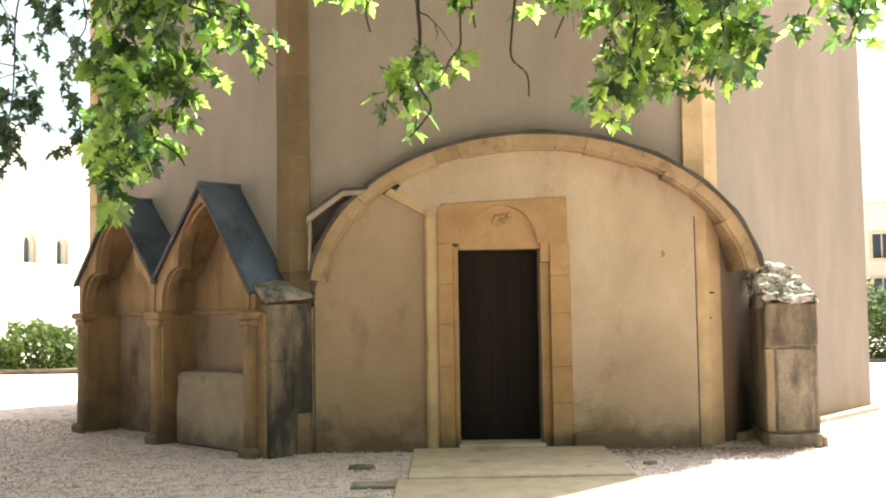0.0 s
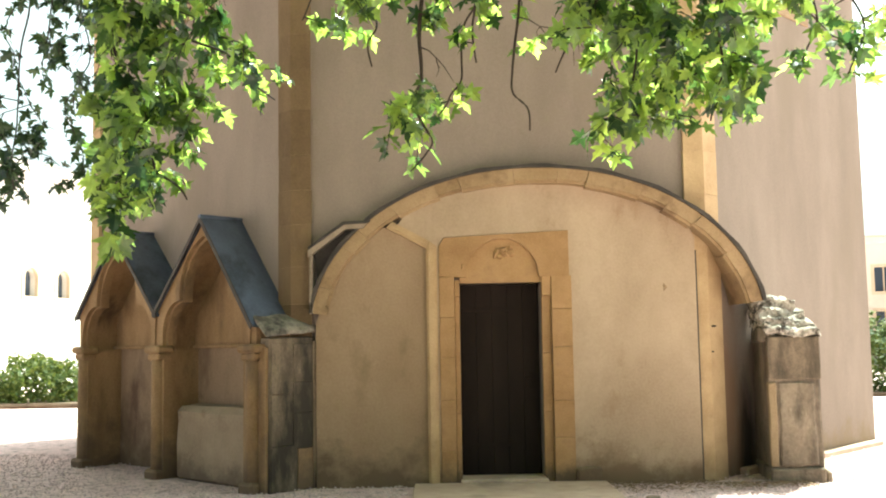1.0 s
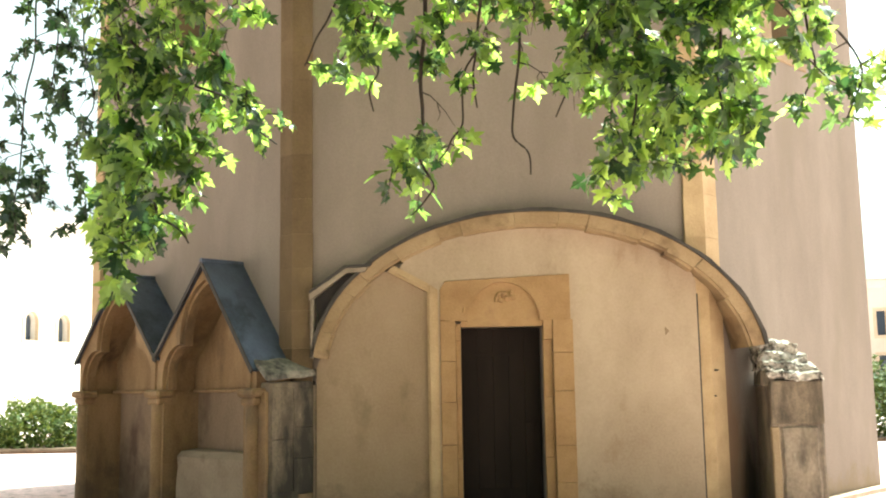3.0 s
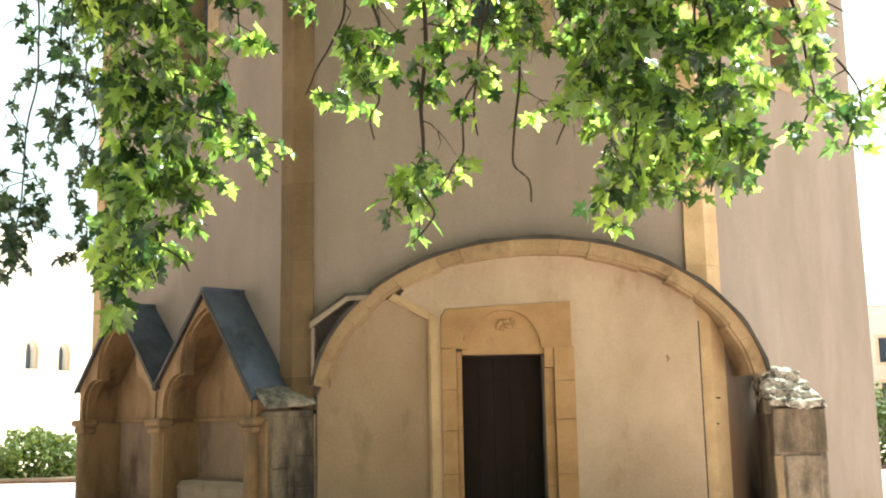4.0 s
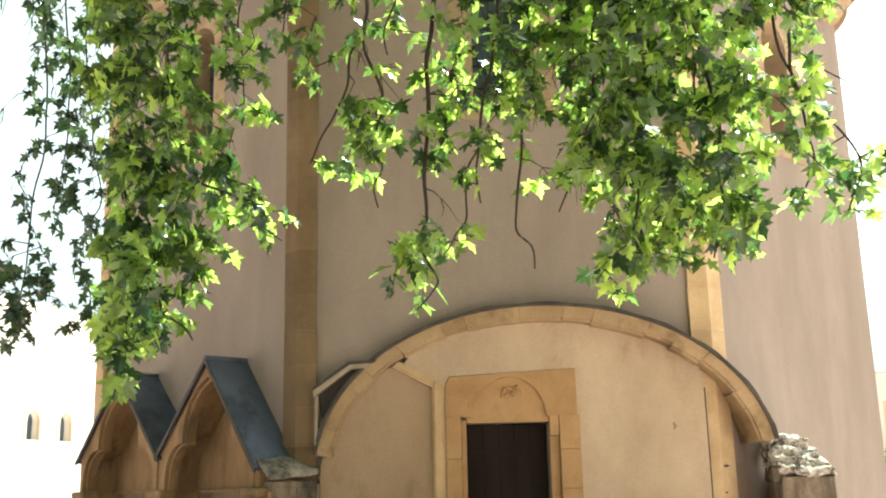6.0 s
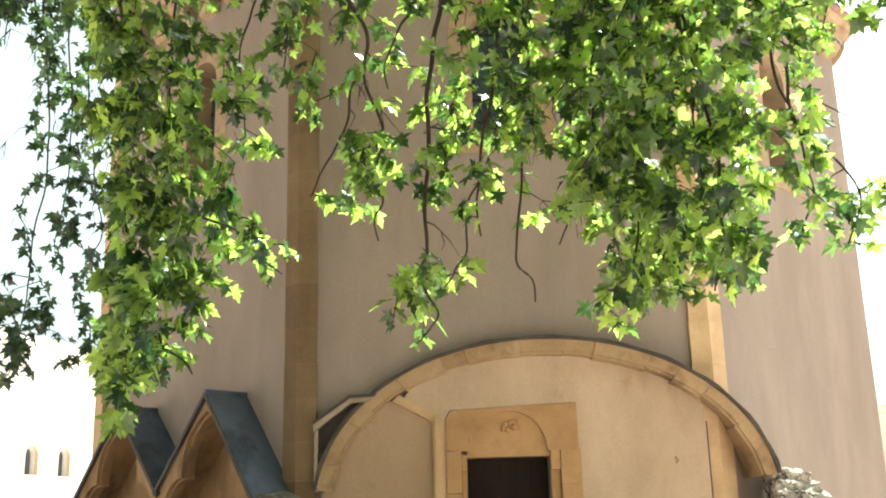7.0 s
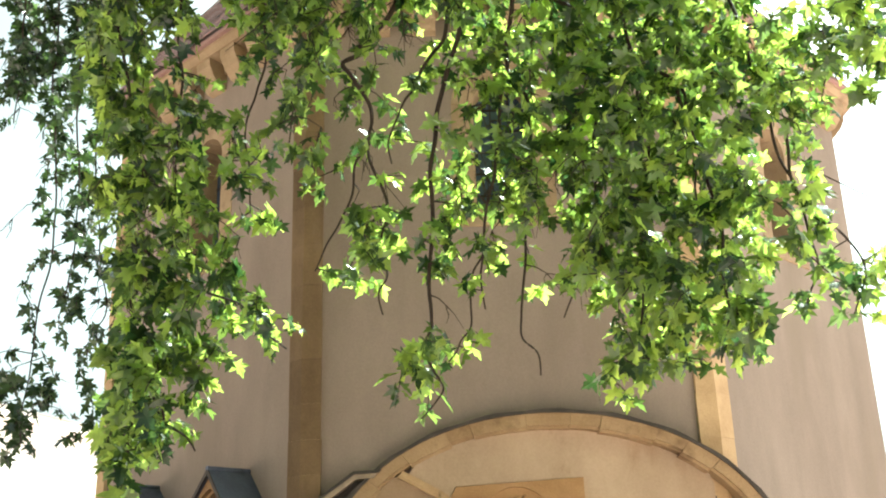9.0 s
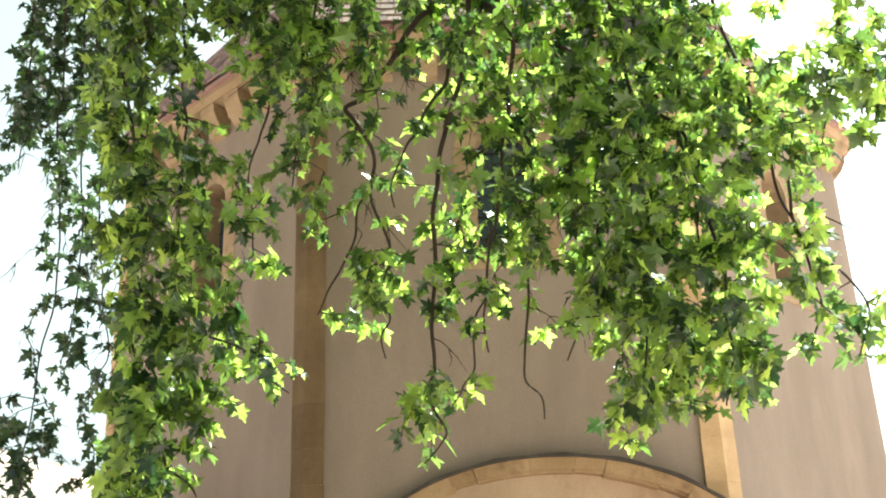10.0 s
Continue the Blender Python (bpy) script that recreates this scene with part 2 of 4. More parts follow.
def box(x0, x1, y0, y1, z0, z1, bevel=0.0, bm=None, rough=0.0, cuts=0, seed=0):
    """A box, bevelled; with cuts and rough its faces are worn and uneven."""
    own = bmesh.new()
    bmesh.ops.create_cube(own, size=1, matrix=Matrix.Translation(((x0 + x1) / 2, (y0 + y1) / 2, (z0 + z1) / 2)) @ Matrix.Diagonal((x1 - x0, y1 - y0, z1 - z0, 1)))
    if bevel:
        bmesh.ops.bevel(own, geom=own.edges[:], offset=bevel, segments=1, affect="EDGES")
    if cuts:
        bmesh.ops.subdivide_edges(own, edges=own.edges[:], cuts=cuts, use_grid_fill=True)
    if rough:
        for v in own.verts:
            v.co += noise.noise_vector(v.co * 4 + Vector((seed, 0, 0))) * rough
    if bm is None:
        return own
    merge(bm, own)
    return bm


def merge(bm, other):
    me = bpy.data.meshes.new("tmp")
    other.to_mesh(me)
    other.free()
    bm.from_mesh(me)
    bpy.data.meshes.remove(me)


def prism(outline, y0, y1, holes=(), bevel=0.0):
    """A plate: an outline in x and z with holes, from y0 (outer face) to y1."""
    bm = bmesh.new()
    edges = []
    for loop in (outline, *holes):
        vs = [bm.verts.new((x, y0, z)) for x, z in loop]
        edges += [bm.edges.new((vs[i], vs[(i + 1) % len(vs)])) for i in range(len(vs))]
    bmesh.ops.triangle_fill(bm, use_beauty=True, use_dissolve=False, edges=edges)
    faces = bm.faces[:]
    r = bmesh.ops.extrude_face_region(bm, geom=faces)
    bmesh.ops.translate(bm, verts=[g for g in r["geom"] if isinstance(g, bmesh.types.BMVert)], vec=(0, y1 - y0, 0))
    return bm


def plan(points, z0, z1):
    """An upright prism over a plan in x and y."""
    bm = bmesh.new()
    lo = [bm.verts.new((x, y, z0)) for x, y in points]
    hi = [bm.verts.new((x, y, z1)) for x, y in points]
    bm.faces.new(lo[::-1])
    bm.faces.new(hi)
    for i in range(len(lo)):
        j = (i + 1) % len(lo)
        bm.faces.new((lo[i], lo[j], hi[j], hi[i]))
    return bm


def round_top(cx, half, z0, spring, n=14, rise=None):
    """An opening with a round head."""
    rise = rise or half
    return [(cx - half, z0), (cx + half, z0)] + [(cx + half * math.cos(a), spring + rise * math.sin(a)) for a in [math.pi * i / n for i in range(n + 1)]]


def tube(points, r0, r1, sides=6, wiggle=0.0, steps=4, seed=0):
    """A tapered, slightly crooked stem through points."""
    pts = []
    P = [Vector(p) for p in points]
    for i in range(len(P) - 1):
        a, b, c, d = P[max(i - 1, 0)], P[i], P[i + 1], P[min(i + 2, len(P) - 1)]
        for k in range(steps):
            t = k / steps
            pts.append(0.5 * ((2 * b) + (c - a) * t + (2 * a - 5 * b + 4 * c - d) * t * t + (3 * b - a - 3 * c + d) * t ** 3))
    pts.append(P[-1])
    if wiggle:
        pts = [p + noise.noise_vector(p * 2.3 + Vector((seed, 0, 0))) * wiggle * min(1, i / 3) for i, p in enumerate(pts)]
    bm = bmesh.new()
    rings = []
    for i, p in enumerate(pts):
        d = (pts[min(i + 1, len(pts) - 1)] - pts[max(i - 1, 0)]).normalized()
        u = d.orthogonal().normalized()
        w = d.cross(u)
        r = r0 + (r1 - r0) * i / (len(pts) - 1)
        rings.append([bm.verts.new(p + (u * math.cos(a) + w * math.sin(a)) * r) for a in [2 * math.pi * k / sides for k in range(sides)]])
    for a, b in zip(rings, rings[1:]):
        for k in range(sides):
            try:
                bm.faces.new((a[k], a[(k + 1) % sides], b[(k + 1) % sides], b[k]))
            except ValueError:
                pass
    bm.faces.new(rings[0][::-1])
    bm.faces.new(rings[-1])
    return bm, pts


# ---- the chapel: a regular octagon ----
CX, CY, APO, TURN = 0.508, 16.157, 5.3, 1.0
HALF = APO * math.tan(math.pi / 8)
EAVE = 8.29


def face_pose(k):
    """The frame of a face: x along it, y inwards, z up; k = 0 is the front, 1 the next one counter-clockwise seen from above."""
    a = radians(TURN + 45 * k)
    return pose(CX + APO * math.sin(a), CY - APO * math.cos(a), 0, 0, 0, TURN + 45 * k)


def corner_pose(k):
    a = radians(TURN + 45 * k + 22.5)
    r = APO / math.cos(math.pi / 8)
    return pose(CX + r * math.sin(a), CY - r * math.cos(a), 0, 0, 0, TURN + 45 * k + 22.5)


chapel = tagged(empty("chapel", pose(CX, CY, 0)), "octagonal medieval chapel of beige plaster with golden stone trim", "chapel")
TO_CHAPEL = pose(CX, CY, 0).inverted()
WIN_X, WIN_HALF, WIN_SILL, WIN_SPRING = 0.08, 0.33, 5.70, 7.02
DOOR_X0, DOOR_X1, DOOR_Z0, DOOR_Z1 = -0.435, 0.432, 0.07, 2.105
win_hole = round_top(WIN_X, WIN_HALF + 0.26, WIN_SILL - 0.22, WIN_SPRING)
for k in range(8):
    holes = []
    if k in (0, 1, 7):
        holes.append(win_hole)
    if k == 0:
        holes.append([(DOOR_X0, 0.02), (DOOR_X1, 0.02), (DOOR_X1, DOOR_Z1), (DOOR_X0, DOOR_Z1)])
    t = 0.6 * math.tan(math.pi / 8)
    bm = prism([(-HALF, -0.3), (HALF, -0.3), (HALF, EAVE), (-HALF, EAVE)], 0, 0.6, holes)
    for v in bm.verts:  # mitre the ends
        if v.co.y > 0.5 and abs(abs(v.co.x) - HALF) < 1e-4:
            v.co.x -= math.copysign(t, v.co.x)
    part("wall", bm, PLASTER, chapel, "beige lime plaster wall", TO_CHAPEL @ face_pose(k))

# corner pilasters of ashlar blocks
PW, PP = 0.195, 0.05
c22, s22 = math.cos(math.pi / 8), math.sin(math.pi / 8)


def pilaster_plan(w, p, w2=None):
    w2 = w2 or w
    left, right = (-w * c22, w * s22), (w2 * c22, w2 * s22)
    return [left, (left[0] - p * s22, left[1] - p * c22), (0, -p / c22), (right[0] + p * s22, right[1] - p * c22), right, (0, 0.12)]


pilasters = []
for k in (0, 2, 3, 4, 5, 6, 7):
    core = part("pilaster", plan(pilaster_plan(PW - 0.008, PP - 0.008, 0.245 if k == 0 else None), -0.2, EAVE), MORTAR, chapel, "corner pilaster of cut stone blocks", TO_CHAPEL @ corner_pose(k))
    pilasters.append((k, core))


# ---- the great blind arch on the front ----
FRONT = face_pose(0)
ARCH_X, ARCH_A, ARCH_B, ARCH_Z0 = 0.375, 2.37, 1.72, 1.58


def arch_point(a, grow=0.0):
    """The arch's outer line; the exponent makes its shoulders a little full."""
    ca, sa = math.cos(a), math.sin(a)
    e = 0.97
    return (ARCH_X + (ARCH_A + grow) * math.copysign(abs(ca) ** e, ca), ARCH_Z0 + (ARCH_B + grow) * abs(sa) ** e)


def lean_arch(bm, extra=0.0):
    """Lets the arch stand further out of the wall towards its buttress; at its other end it is almost flush. The
    outline is rescaled about the eye to fit the camera's view.
    """
    for v in bm.verts:
        if v.co.y < -0.1:
            f = min(max((v.co.x + 1.2) / 2.8, 0), 1)
            p = 0.14 + 0.16 * f * f * (3 - 2 * f)
            k = (10.86 - p) / 10.56
            v.co.y += 0.30 - p
            v.co.x, v.co.z = -0.79 + (v.co.x + 0.79) * k, 1.5 + (v.co.z - 1.5) * k
    return bm


blind_arch = tagged(empty("blind_arch", FRONT), "wide segmental stone arch built against the chapel front", "arch")
NV = 15
A0, A1 = radians(9), radians(173)
THICK, PROUD = 0.165, 0.30
for i in range(NV):
    a, b = [A0 + (A1 - A0) * (q + 0.22 * math.sin(q * 2.3) * (0 < q < NV)) / NV for q in (i, i + 1)]
    a, b = a + 0.0008, b - 0.0008
    n = 3
    outer = [arch_point(a + (b - a) * j / n, -0.004 * (i % 3)) for j in range(n + 1)]
    inner = [arch_point(b + (a - b) * j / n, -THICK - 0.014 * math.sin(i * 2.7)) for j in range(n + 1)]
    bm = prism(outer + inner, -PROUD - 0.004 * ((i * 7) % 3), 0.55)
    bmesh.ops.bevel(bm, geom=[e for e in bm.edges if all(v.co.y < -0.2 for v in e.verts) and all(v.co.z < arch_point(math.atan2((v.co.z - ARCH_Z0) / ARCH_B, (v.co.x - ARCH_X) / ARCH_A))[1] - 0.03 for v in e.verts) and (e.verts[0].co - e.verts[1].co).length > 0.02 and len(e.link_faces) == 2 and e.calc_face_angle(0) > 0.9], offset=0.03, segments=2, affect="EDGES")
    part("voussoir", lean_arch(bm), RING_STONE, blind_arch)
# flashing strip, darkened and thickened to paint in its shadow line
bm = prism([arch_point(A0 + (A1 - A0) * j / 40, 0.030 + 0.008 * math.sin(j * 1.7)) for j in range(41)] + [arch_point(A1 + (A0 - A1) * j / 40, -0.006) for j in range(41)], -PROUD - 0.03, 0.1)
part("flashing", lean_arch(bm), FLASHING_SHADE, blind_arch, "dark flashing along the arch's back, its shadow line included")

# plaster layer round the door, with its moulded edge
layer_edge = [(-0.70, -0.1), (-0.70, 2.50), (-1.10, 2.70)]
curve = [arch_point(radians(132) + (radians(38) - radians(132)) * j / 24, -THICK + 0.08) for j in range(25)]
layer = layer_edge + [p for p in curve if -1.05 < p[0] < 2.06] + [(2.07, 2.55), (2.07, -0.1)]
SUR = [(-0.655, 0.0), (-0.655, 2.5), (-0.60, 2.60), (0.73, 2.66), (0.73, 2.16), (0.762, 2.16), (0.75, 0.0)]
LAYER_W = 0.11
door_hole = [(DOOR_X0, 0.02), (DOOR_X1, 0.02), (DOOR_X1, DOOR_Z1), (DOOR_X0, DOOR_Z1)]
door_layer = tagged(part("wall_lining", prism(layer, -LAYER_W, -0.002, [[(-0.65, -0.05), (0.745, -0.05), (0.745, 2.155), (0.725, 2.165), (0.725, 2.65), (-0.60, 2.59), (-0.65, 2.5)]]), OLD_PLASTER, None, m=FRONT), "stained old plaster lining under the arch", "wall", kind="structure")
part("dark_strip", box(2.071, 2.086, -LAYER_W + 0.006, 0.0, -0.05, 2.42), FLASHING_SHADE, door_layer, "thin dark strip beside the corner stones")
# moulded stone edge of the lining
for name, pts in (("edge_moulding", [(-0.785, -0.05), (-0.672, -0.05), (-0.672, 2.50), (-0.76, 2.56), (-0.785, 2.48)]), ("edge_moulding", [(-0.785, 2.475), (-0.765, 2.562), (-1.14, 2.765), (-1.20, 2.70)])):
    bm = prism(pts, -LAYER_W - 0.045, 0.0)
    bmesh.ops.bevel(bm, geom=[e for e in bm.edges if e.verts[0].co.y < -0.1 and e.verts[1].co.y < -0.1 and e.is_boundary is False and len(e.link_faces) == 2 and abs(e.link_faces[0].normal.dot(e.link_faces[1].normal)) < 0.3], offset=0.025, segments=2, affect="EDGES")
    part(name, bm, PILASTER_STONE, door_layer, "rounded golden stone moulding")

# darker, browner plaster in the bay beside the lining
bay = [(-1.95, -0.1), (-0.786, -0.1), (-0.786, 2.47), (-1.16, 2.68)] + [arch_point(radians(136) + (radians(166) - radians(136)) * j / 12, -THICK + 0.08) for j in range(13)] + [(-1.95, 1.7)]
tagged(part("wall_bay", prism(bay, -0.09, -0.002), BAY_PLASTER, None, m=FRONT), "brown stained plaster bay under the arch", "wall", kind="structure")

# door surround of cut blocks, with a carved round tympanum
surround = tagged(empty("door_surround", FRONT), "golden limestone door surround with a worn carved tympanum", "door surround")
FW = -LAYER_W - 0.012
REB = 0.10


def block(x0, x1, z0, z1, w=FW, y1=0.05, name="stone", mat=None, j=0.0015):
    bm = box(x0 + j, x1 - j, w, y1, z0 + j, z1 - j)
    bmesh.ops.bevel(bm, geom=[e for e in bm.edges if all(v.co.y < w + 0.001 for v in e.verts)], offset=0.004, segments=1, affect="EDGES")
    return part(name, bm, mat or DOOR_STONE, surround)


z = 0.02
for i, h in enumerate((0.34, 0.52, 0.44, 0.42, 0.43)):
    block(-0.652, DOOR_X0 - 0.055, z, z + h)
    z += h
z = 0.02
for i, h in enumerate((0.46, 0.38, 0.56, 0.40, 0.35)):
    block(DOOR_X1 + 0.10, 0.748, z, z + h)
    z += h
# inner jambs, set back, and their small imposts
z = 0.02
for i, h in enumerate((0.72, 0.62, 0.60)):
    block(DOOR_X0 - 0.055, DOOR_X0, z, z + h, FW + 0.045)
    block(DOOR_X1, DOOR_X1 + 0.10, z, z + h, FW + 0.06)
    z += h
block(DOOR_X0 - 0.055, DOOR_X0, z, DOOR_Z1 + 0.03, FW + 0.02, name="impost")
block(DOOR_X1, DOOR_X1 + 0.10, z, DOOR_Z1 + 0.09, FW + 0.015, name="impost")
TYX, TYR = 0.02, 0.385
arc = [(TYX + TYR * math.cos(a), 2.16 + 0.41 * math.sin(a)) for a in [math.pi * i / 18 for i in range(19)]]
lint = [(-0.648, 2.175), (arc[-1][0], 2.16)] + arc[::-1][1:-1] + [(arc[0][0], 2.16), (0.724, 2.16), (0.724, 2.648), (-0.595, 2.585), (-0.648, 2.5)]
part("lintel", prism(lint, FW, 0.05), DOOR_STONE, surround)
part("tympanum", prism([(-0.43, DOOR_Z1), (DOOR_X1, DOOR_Z1), (DOOR_X1, 2.158)] + arc[1:-1] + [(-0.43, 2.158)], FW + 0.05, 0.05), DOOR_STONE, surround, "recessed round tympanum")
bm = bmesh.new()
for i in range(9):
    bmesh.ops.create_icosphere(bm, subdivisions=2, radius=1, matrix=pose(TYX - 0.07 + 0.022 * i + 0.01 * math.sin(i * 3), FW + 0.05, 2.40 + 0.035 * math.sin(i * 2.1) + 0.006 * i, 0, 20 * i, 0) @ Matrix.Diagonal((0.016 + 0.01 * (i % 3), 0.03, 0.045 - 0.008 * (i % 4), 1)))
for v in bm.verts:
    v.co += noise.noise_vector(v.co * 14) * 0.012
part("relief", bm, DOOR_STONE, surround, "worn carved relief")
bm = bmesh.new()
bmesh.ops.create_icosphere(bm, subdivisions=2, radius=1, matrix=pose(-0.40, FW, 2.28, 0, 10, 0) @ Matrix.Diagonal((0.014, 0.012, 0.032, 1)))
part("stone_scar", bm, DOOR_STONE, surround)
# low plinth stones beside the door
for x0, x1, hh in ((0.752, 1.02, 0.17),):
    tagged(part("plinth_stone", box(x0, x1, -0.17, 0.02, -0.05, hh, 0.02, None, 0.02, 3), BAY_PLASTER, None, m=FRONT), "low damp-stained plinth stone beside the doorway", "plinth")

# the door: dark oak boards
door = tagged(empty("door_1", FRONT @ Matrix.Translation((0, 0.2, 0))), "closed dark oak plank door", "door", kind="structure")
for i in range(5):
    x0 = DOOR_X0 + 0.012 + i * (DOOR_X1 - DOOR_X0 - 0.024) / 5
    part("plank", box(x0 + 0.0008, x0 + (DOOR_X1 - DOOR_X0 - 0.024) / 5 - 0.0008, 0.0, 0.045, DOOR_Z0, DOOR_Z1 - 0.01, 0.003), OAK, door)
for zz in (0.45, 1.75):
    part("rail", box(DOOR_X0 + 0.012, DOOR_X1 - 0.012, 0.046, 0.08, zz - 0.08, zz + 0.08, 0.005), OAK, door)
for zz in (0.36, 1.80):
    part("hinge_strap", box(DOOR_X0 + 0.015, DOOR_X0 + 0.6, -0.006, 0.001, zz, zz + 0.045, 0.002), OAK, door, "flat iron strap hinge")
bm = box(0.30, 0.345, -0.012, 0.001, 0.98, 1.14, 0.004)
box(0.312, 0.332, -0.05, -0.012, 1.08, 1.10, 0.004, bm)
box(0.24, 0.335, -0.06, -0.045, 1.08, 1.10, 0.004, bm)
part("handle", bm, OAK, door, "blackened latch")
tagged(part("door_step", box(DOOR_X0 - 0.02, DOOR_X1 + 0.02, -0.2, 0.6, -0.1, 0.068, 0.012), SLAB, None, m=FRONT), "worn stone threshold of the doorway", "step", kind="structure")
# dark room behind the door
tagged(part("wall_inner", box(-1.2, 1.2, 0.9, 1.0, -0.1, 3.0), PLASTER, None, m=FRONT), "plaster wall behind the door", "wall", kind="structure")

# cut-off gable hood left of the arch
hood = tagged(empty("gable_hood", FRONT), "remnant of a cut-off stone gable hood on the chapel wall", "hood")
part("hood_slab", prism([(-2.02, 2.40), (-1.63, 2.685), (-1.44, 2.695), (-1.40, 2.745), (-1.64, 2.735), (-2.02, 2.47)], -0.18, 0.02), BUTTRESS_STONE, hood)
part("flashing", prism([(-2.02, 2.472), (-1.64, 2.738), (-1.39, 2.75), (-1.36, 2.776), (-1.65, 2.768), (-2.02, 2.502)], -0.19, 0.02), FLASHING_SHADE, hood, "dark weathered top")
part("side_post", box(-2.01, -1.975, -0.17, 0.02, 1.80, 2.42, 0.006), BUTTRESS_STONE, hood)
# dark sheet that paints in the deep shade under the hood
part("back", prism([arch_point(radians(172) + radians(138 - 172) * j / 8, -0.07) for j in range(9)] + [(-1.36, 2.695), (-1.63, 2.68), (-1.97, 2.43)], -0.05, -0.004), FLASHING_SHADE, hood, "dark sheet in place of the shade under the hood")

# small fixings on the corner pilaster and a chipped spot in the plaster
FIX = (FRONT @ Matrix.Translation((2.215, -PP + 0.028, -0.09)))
for x, zz, w, h in ((0.05, 1.70, 0.07, 0.02), (-0.01, 1.49, 0.035, 0.03), (0.02, 1.43, 0.06, 0.022)):
    bm = bmesh.new()
    bmesh.ops.create_icosphere(bm, subdivisions=2, radius=1, matrix=Matrix.Translation((x, 0.005, zz)) @ Matrix.Diagonal((w / 2, 0.02, h / 2, 1)))
    tagged(part("iron_pin", bm, IRON, None, m=FIX), "rusty iron pin set in the stone pilaster", "pin")
bm = bmesh.new()
bmesh.ops.create_icosphere(bm, subdivisions=3, radius=1, matrix=pose(1.72, -LAYER_W - 0.0, 2.03, 0, 25, 0) @ Matrix.Diagonal((0.035, 0.006, 0.04, 1)))
for v in bm.verts:
    v.co += noise.noise_vector(v.co * 25) * 0.022
tagged(part("plaster_patch", bm, BAY_PLASTER, None, m=FRONT), "small rough patch on the old plaster", "patch")

# ---- windows ----
for k in (0, 1, 7):
    fp = TO_CHAPEL @ face_pose(k)
    win = part("window", prism(round_top(WIN_X, WIN_HALF, WIN_SILL, WIN_SPRING), 0.36, 0.375), GLASS, chapel, "round-headed leaded window", fp)
    zz = WIN_SILL
    for i, h in enumerate((0.46, 0.42, 0.44)):
        for s, w in ((-1, 0.26 - 0.05 * (i % 2)), (1, 0.22 + 0.04 * (i % 2))):
            xs = sorted((WIN_X + s * WIN_HALF, WIN_X + s * (WIN_HALF + 0.258)))
            bm = box(xs[0], xs[1], -0.006, 0.4, zz + 0.003, zz + h - 0.003)
            part("jamb_stone", bm, STONE, win)
        zz += h
    part("sill", box(WIN_X - WIN_HALF - 0.258, WIN_X + WIN_HALF + 0.258, -0.02, 0.4, WIN_SILL - 0.218, WIN_SILL - 0.003, 0.008), STONE, win)
    for i in range(7):
        a, b = math.pi * i / 7 + 0.006, math.pi * (i + 1) / 7 - 0.006
        o = [(WIN_X + (WIN_HALF + 0.258) * math.cos(t), WIN_SPRING + (WIN_HALF + 0.258) * math.sin(t)) for t in (a, (a + b) / 2, b)]
        n = [(WIN_X + WIN_HALF * math.cos(t), WIN_SPRING + WIN_HALF * math.sin(t)) for t in (b, (a + b) / 2, a)]
        part("head_stone", prism(o + n, -0.006, 0.4), STONE, win)
    for i in range(5):
        part("bar", box(WIN_X - WIN_HALF, WIN_X + WIN_HALF, 0.345, 0.36, WIN_SILL + 0.28 * (i + 1), WIN_SILL + 0.28 * (i + 1) + 0.018), IRON, win)
    for i in (-1, 1):
        part("bar", box(WIN_X + i * 0.11 - 0.007, WIN_X + i * 0.11 + 0.007, 0.347, 0.36, WIN_SILL, WIN_SPRING + 0.3), IRON, win)

# ---- cornice, corbels and tiled roof ----
ROOF_RISE = 8.6
for k in range(8):
    fp = TO_CHAPEL @ face_pose(k)
    out = 0.36
    e = (APO + out) * math.tan(math.pi / 8)
    bm = bmesh.new()
    prof = [(0.02, EAVE - 0.12), (-0.05, EAVE - 0.12), (-0.06, EAVE + 0.02), (-0.30, EAVE + 0.05), (-0.36, EAVE + 0.12), (-0.36, EAVE + 0.20), (0.02, EAVE + 0.2)]
    rings = []
    for s in (-1, 1):
        rings.append([bm.verts.new((s * (APO - y) * math.tan(math.pi / 8), y, zz)) for y, zz in prof])
    for i in range(len(prof)):
        j = (i + 1) % len(prof)
        bm.faces.new((rings[0][i], rings[0][j], rings[1][j], rings[1][i]))
    cor = part("cornice", bm, STONE, chapel, "moulded stone cornice", fp)
    if k in (0, 1, 2, 6, 7):
        for i in range(8):
            x = -1.92 + i * 0.55
            pr = [(0.0, EAVE - 0.34), (-0.10, EAVE - 0.32), (-0.20, EAVE - 0.2), (-0.27, EAVE - 0.06), (-0.28, EAVE + 0.045), (0.0, EAVE + 0.045)]
            bm = bmesh.new()
            ra, rb = [[bm.verts.new((x + s * 0.155, y, zz)) for y, zz in pr] for s in (-1, 1)]
            bm.faces.new(ra), bm.faces.new(rb[::-1])
            for a in range(len(pr)):
                b = (a + 1) % len(pr)
                bm.faces.new((ra[a], ra[b], rb[b], rb[a]))
            part("corbel", bm, STONE, cor)
bm = bmesh.new()
ring = [bm.verts.new(((APO + 0.42) / c22 * math.sin(radians(TURN + 45 * k + 22.5)), -(APO + 0.42) / c22 * math.cos(radians(TURN + 45 * k + 22.5)), EAVE + 0.21)) for k in range(8)]
top = bm.verts.new((0, 0, EAVE + 0.21 + ROOF_RISE))
low = [bm.verts.new(v.co - Vector((0, 0, 0.05))) for v in ring]
for k in range(8):
    bm.faces.new((ring[k], ring[(k + 1) % 8], top))
    bm.faces.new((low[k], low[(k + 1) % 8], ring[(k + 1) % 8], ring[k]))
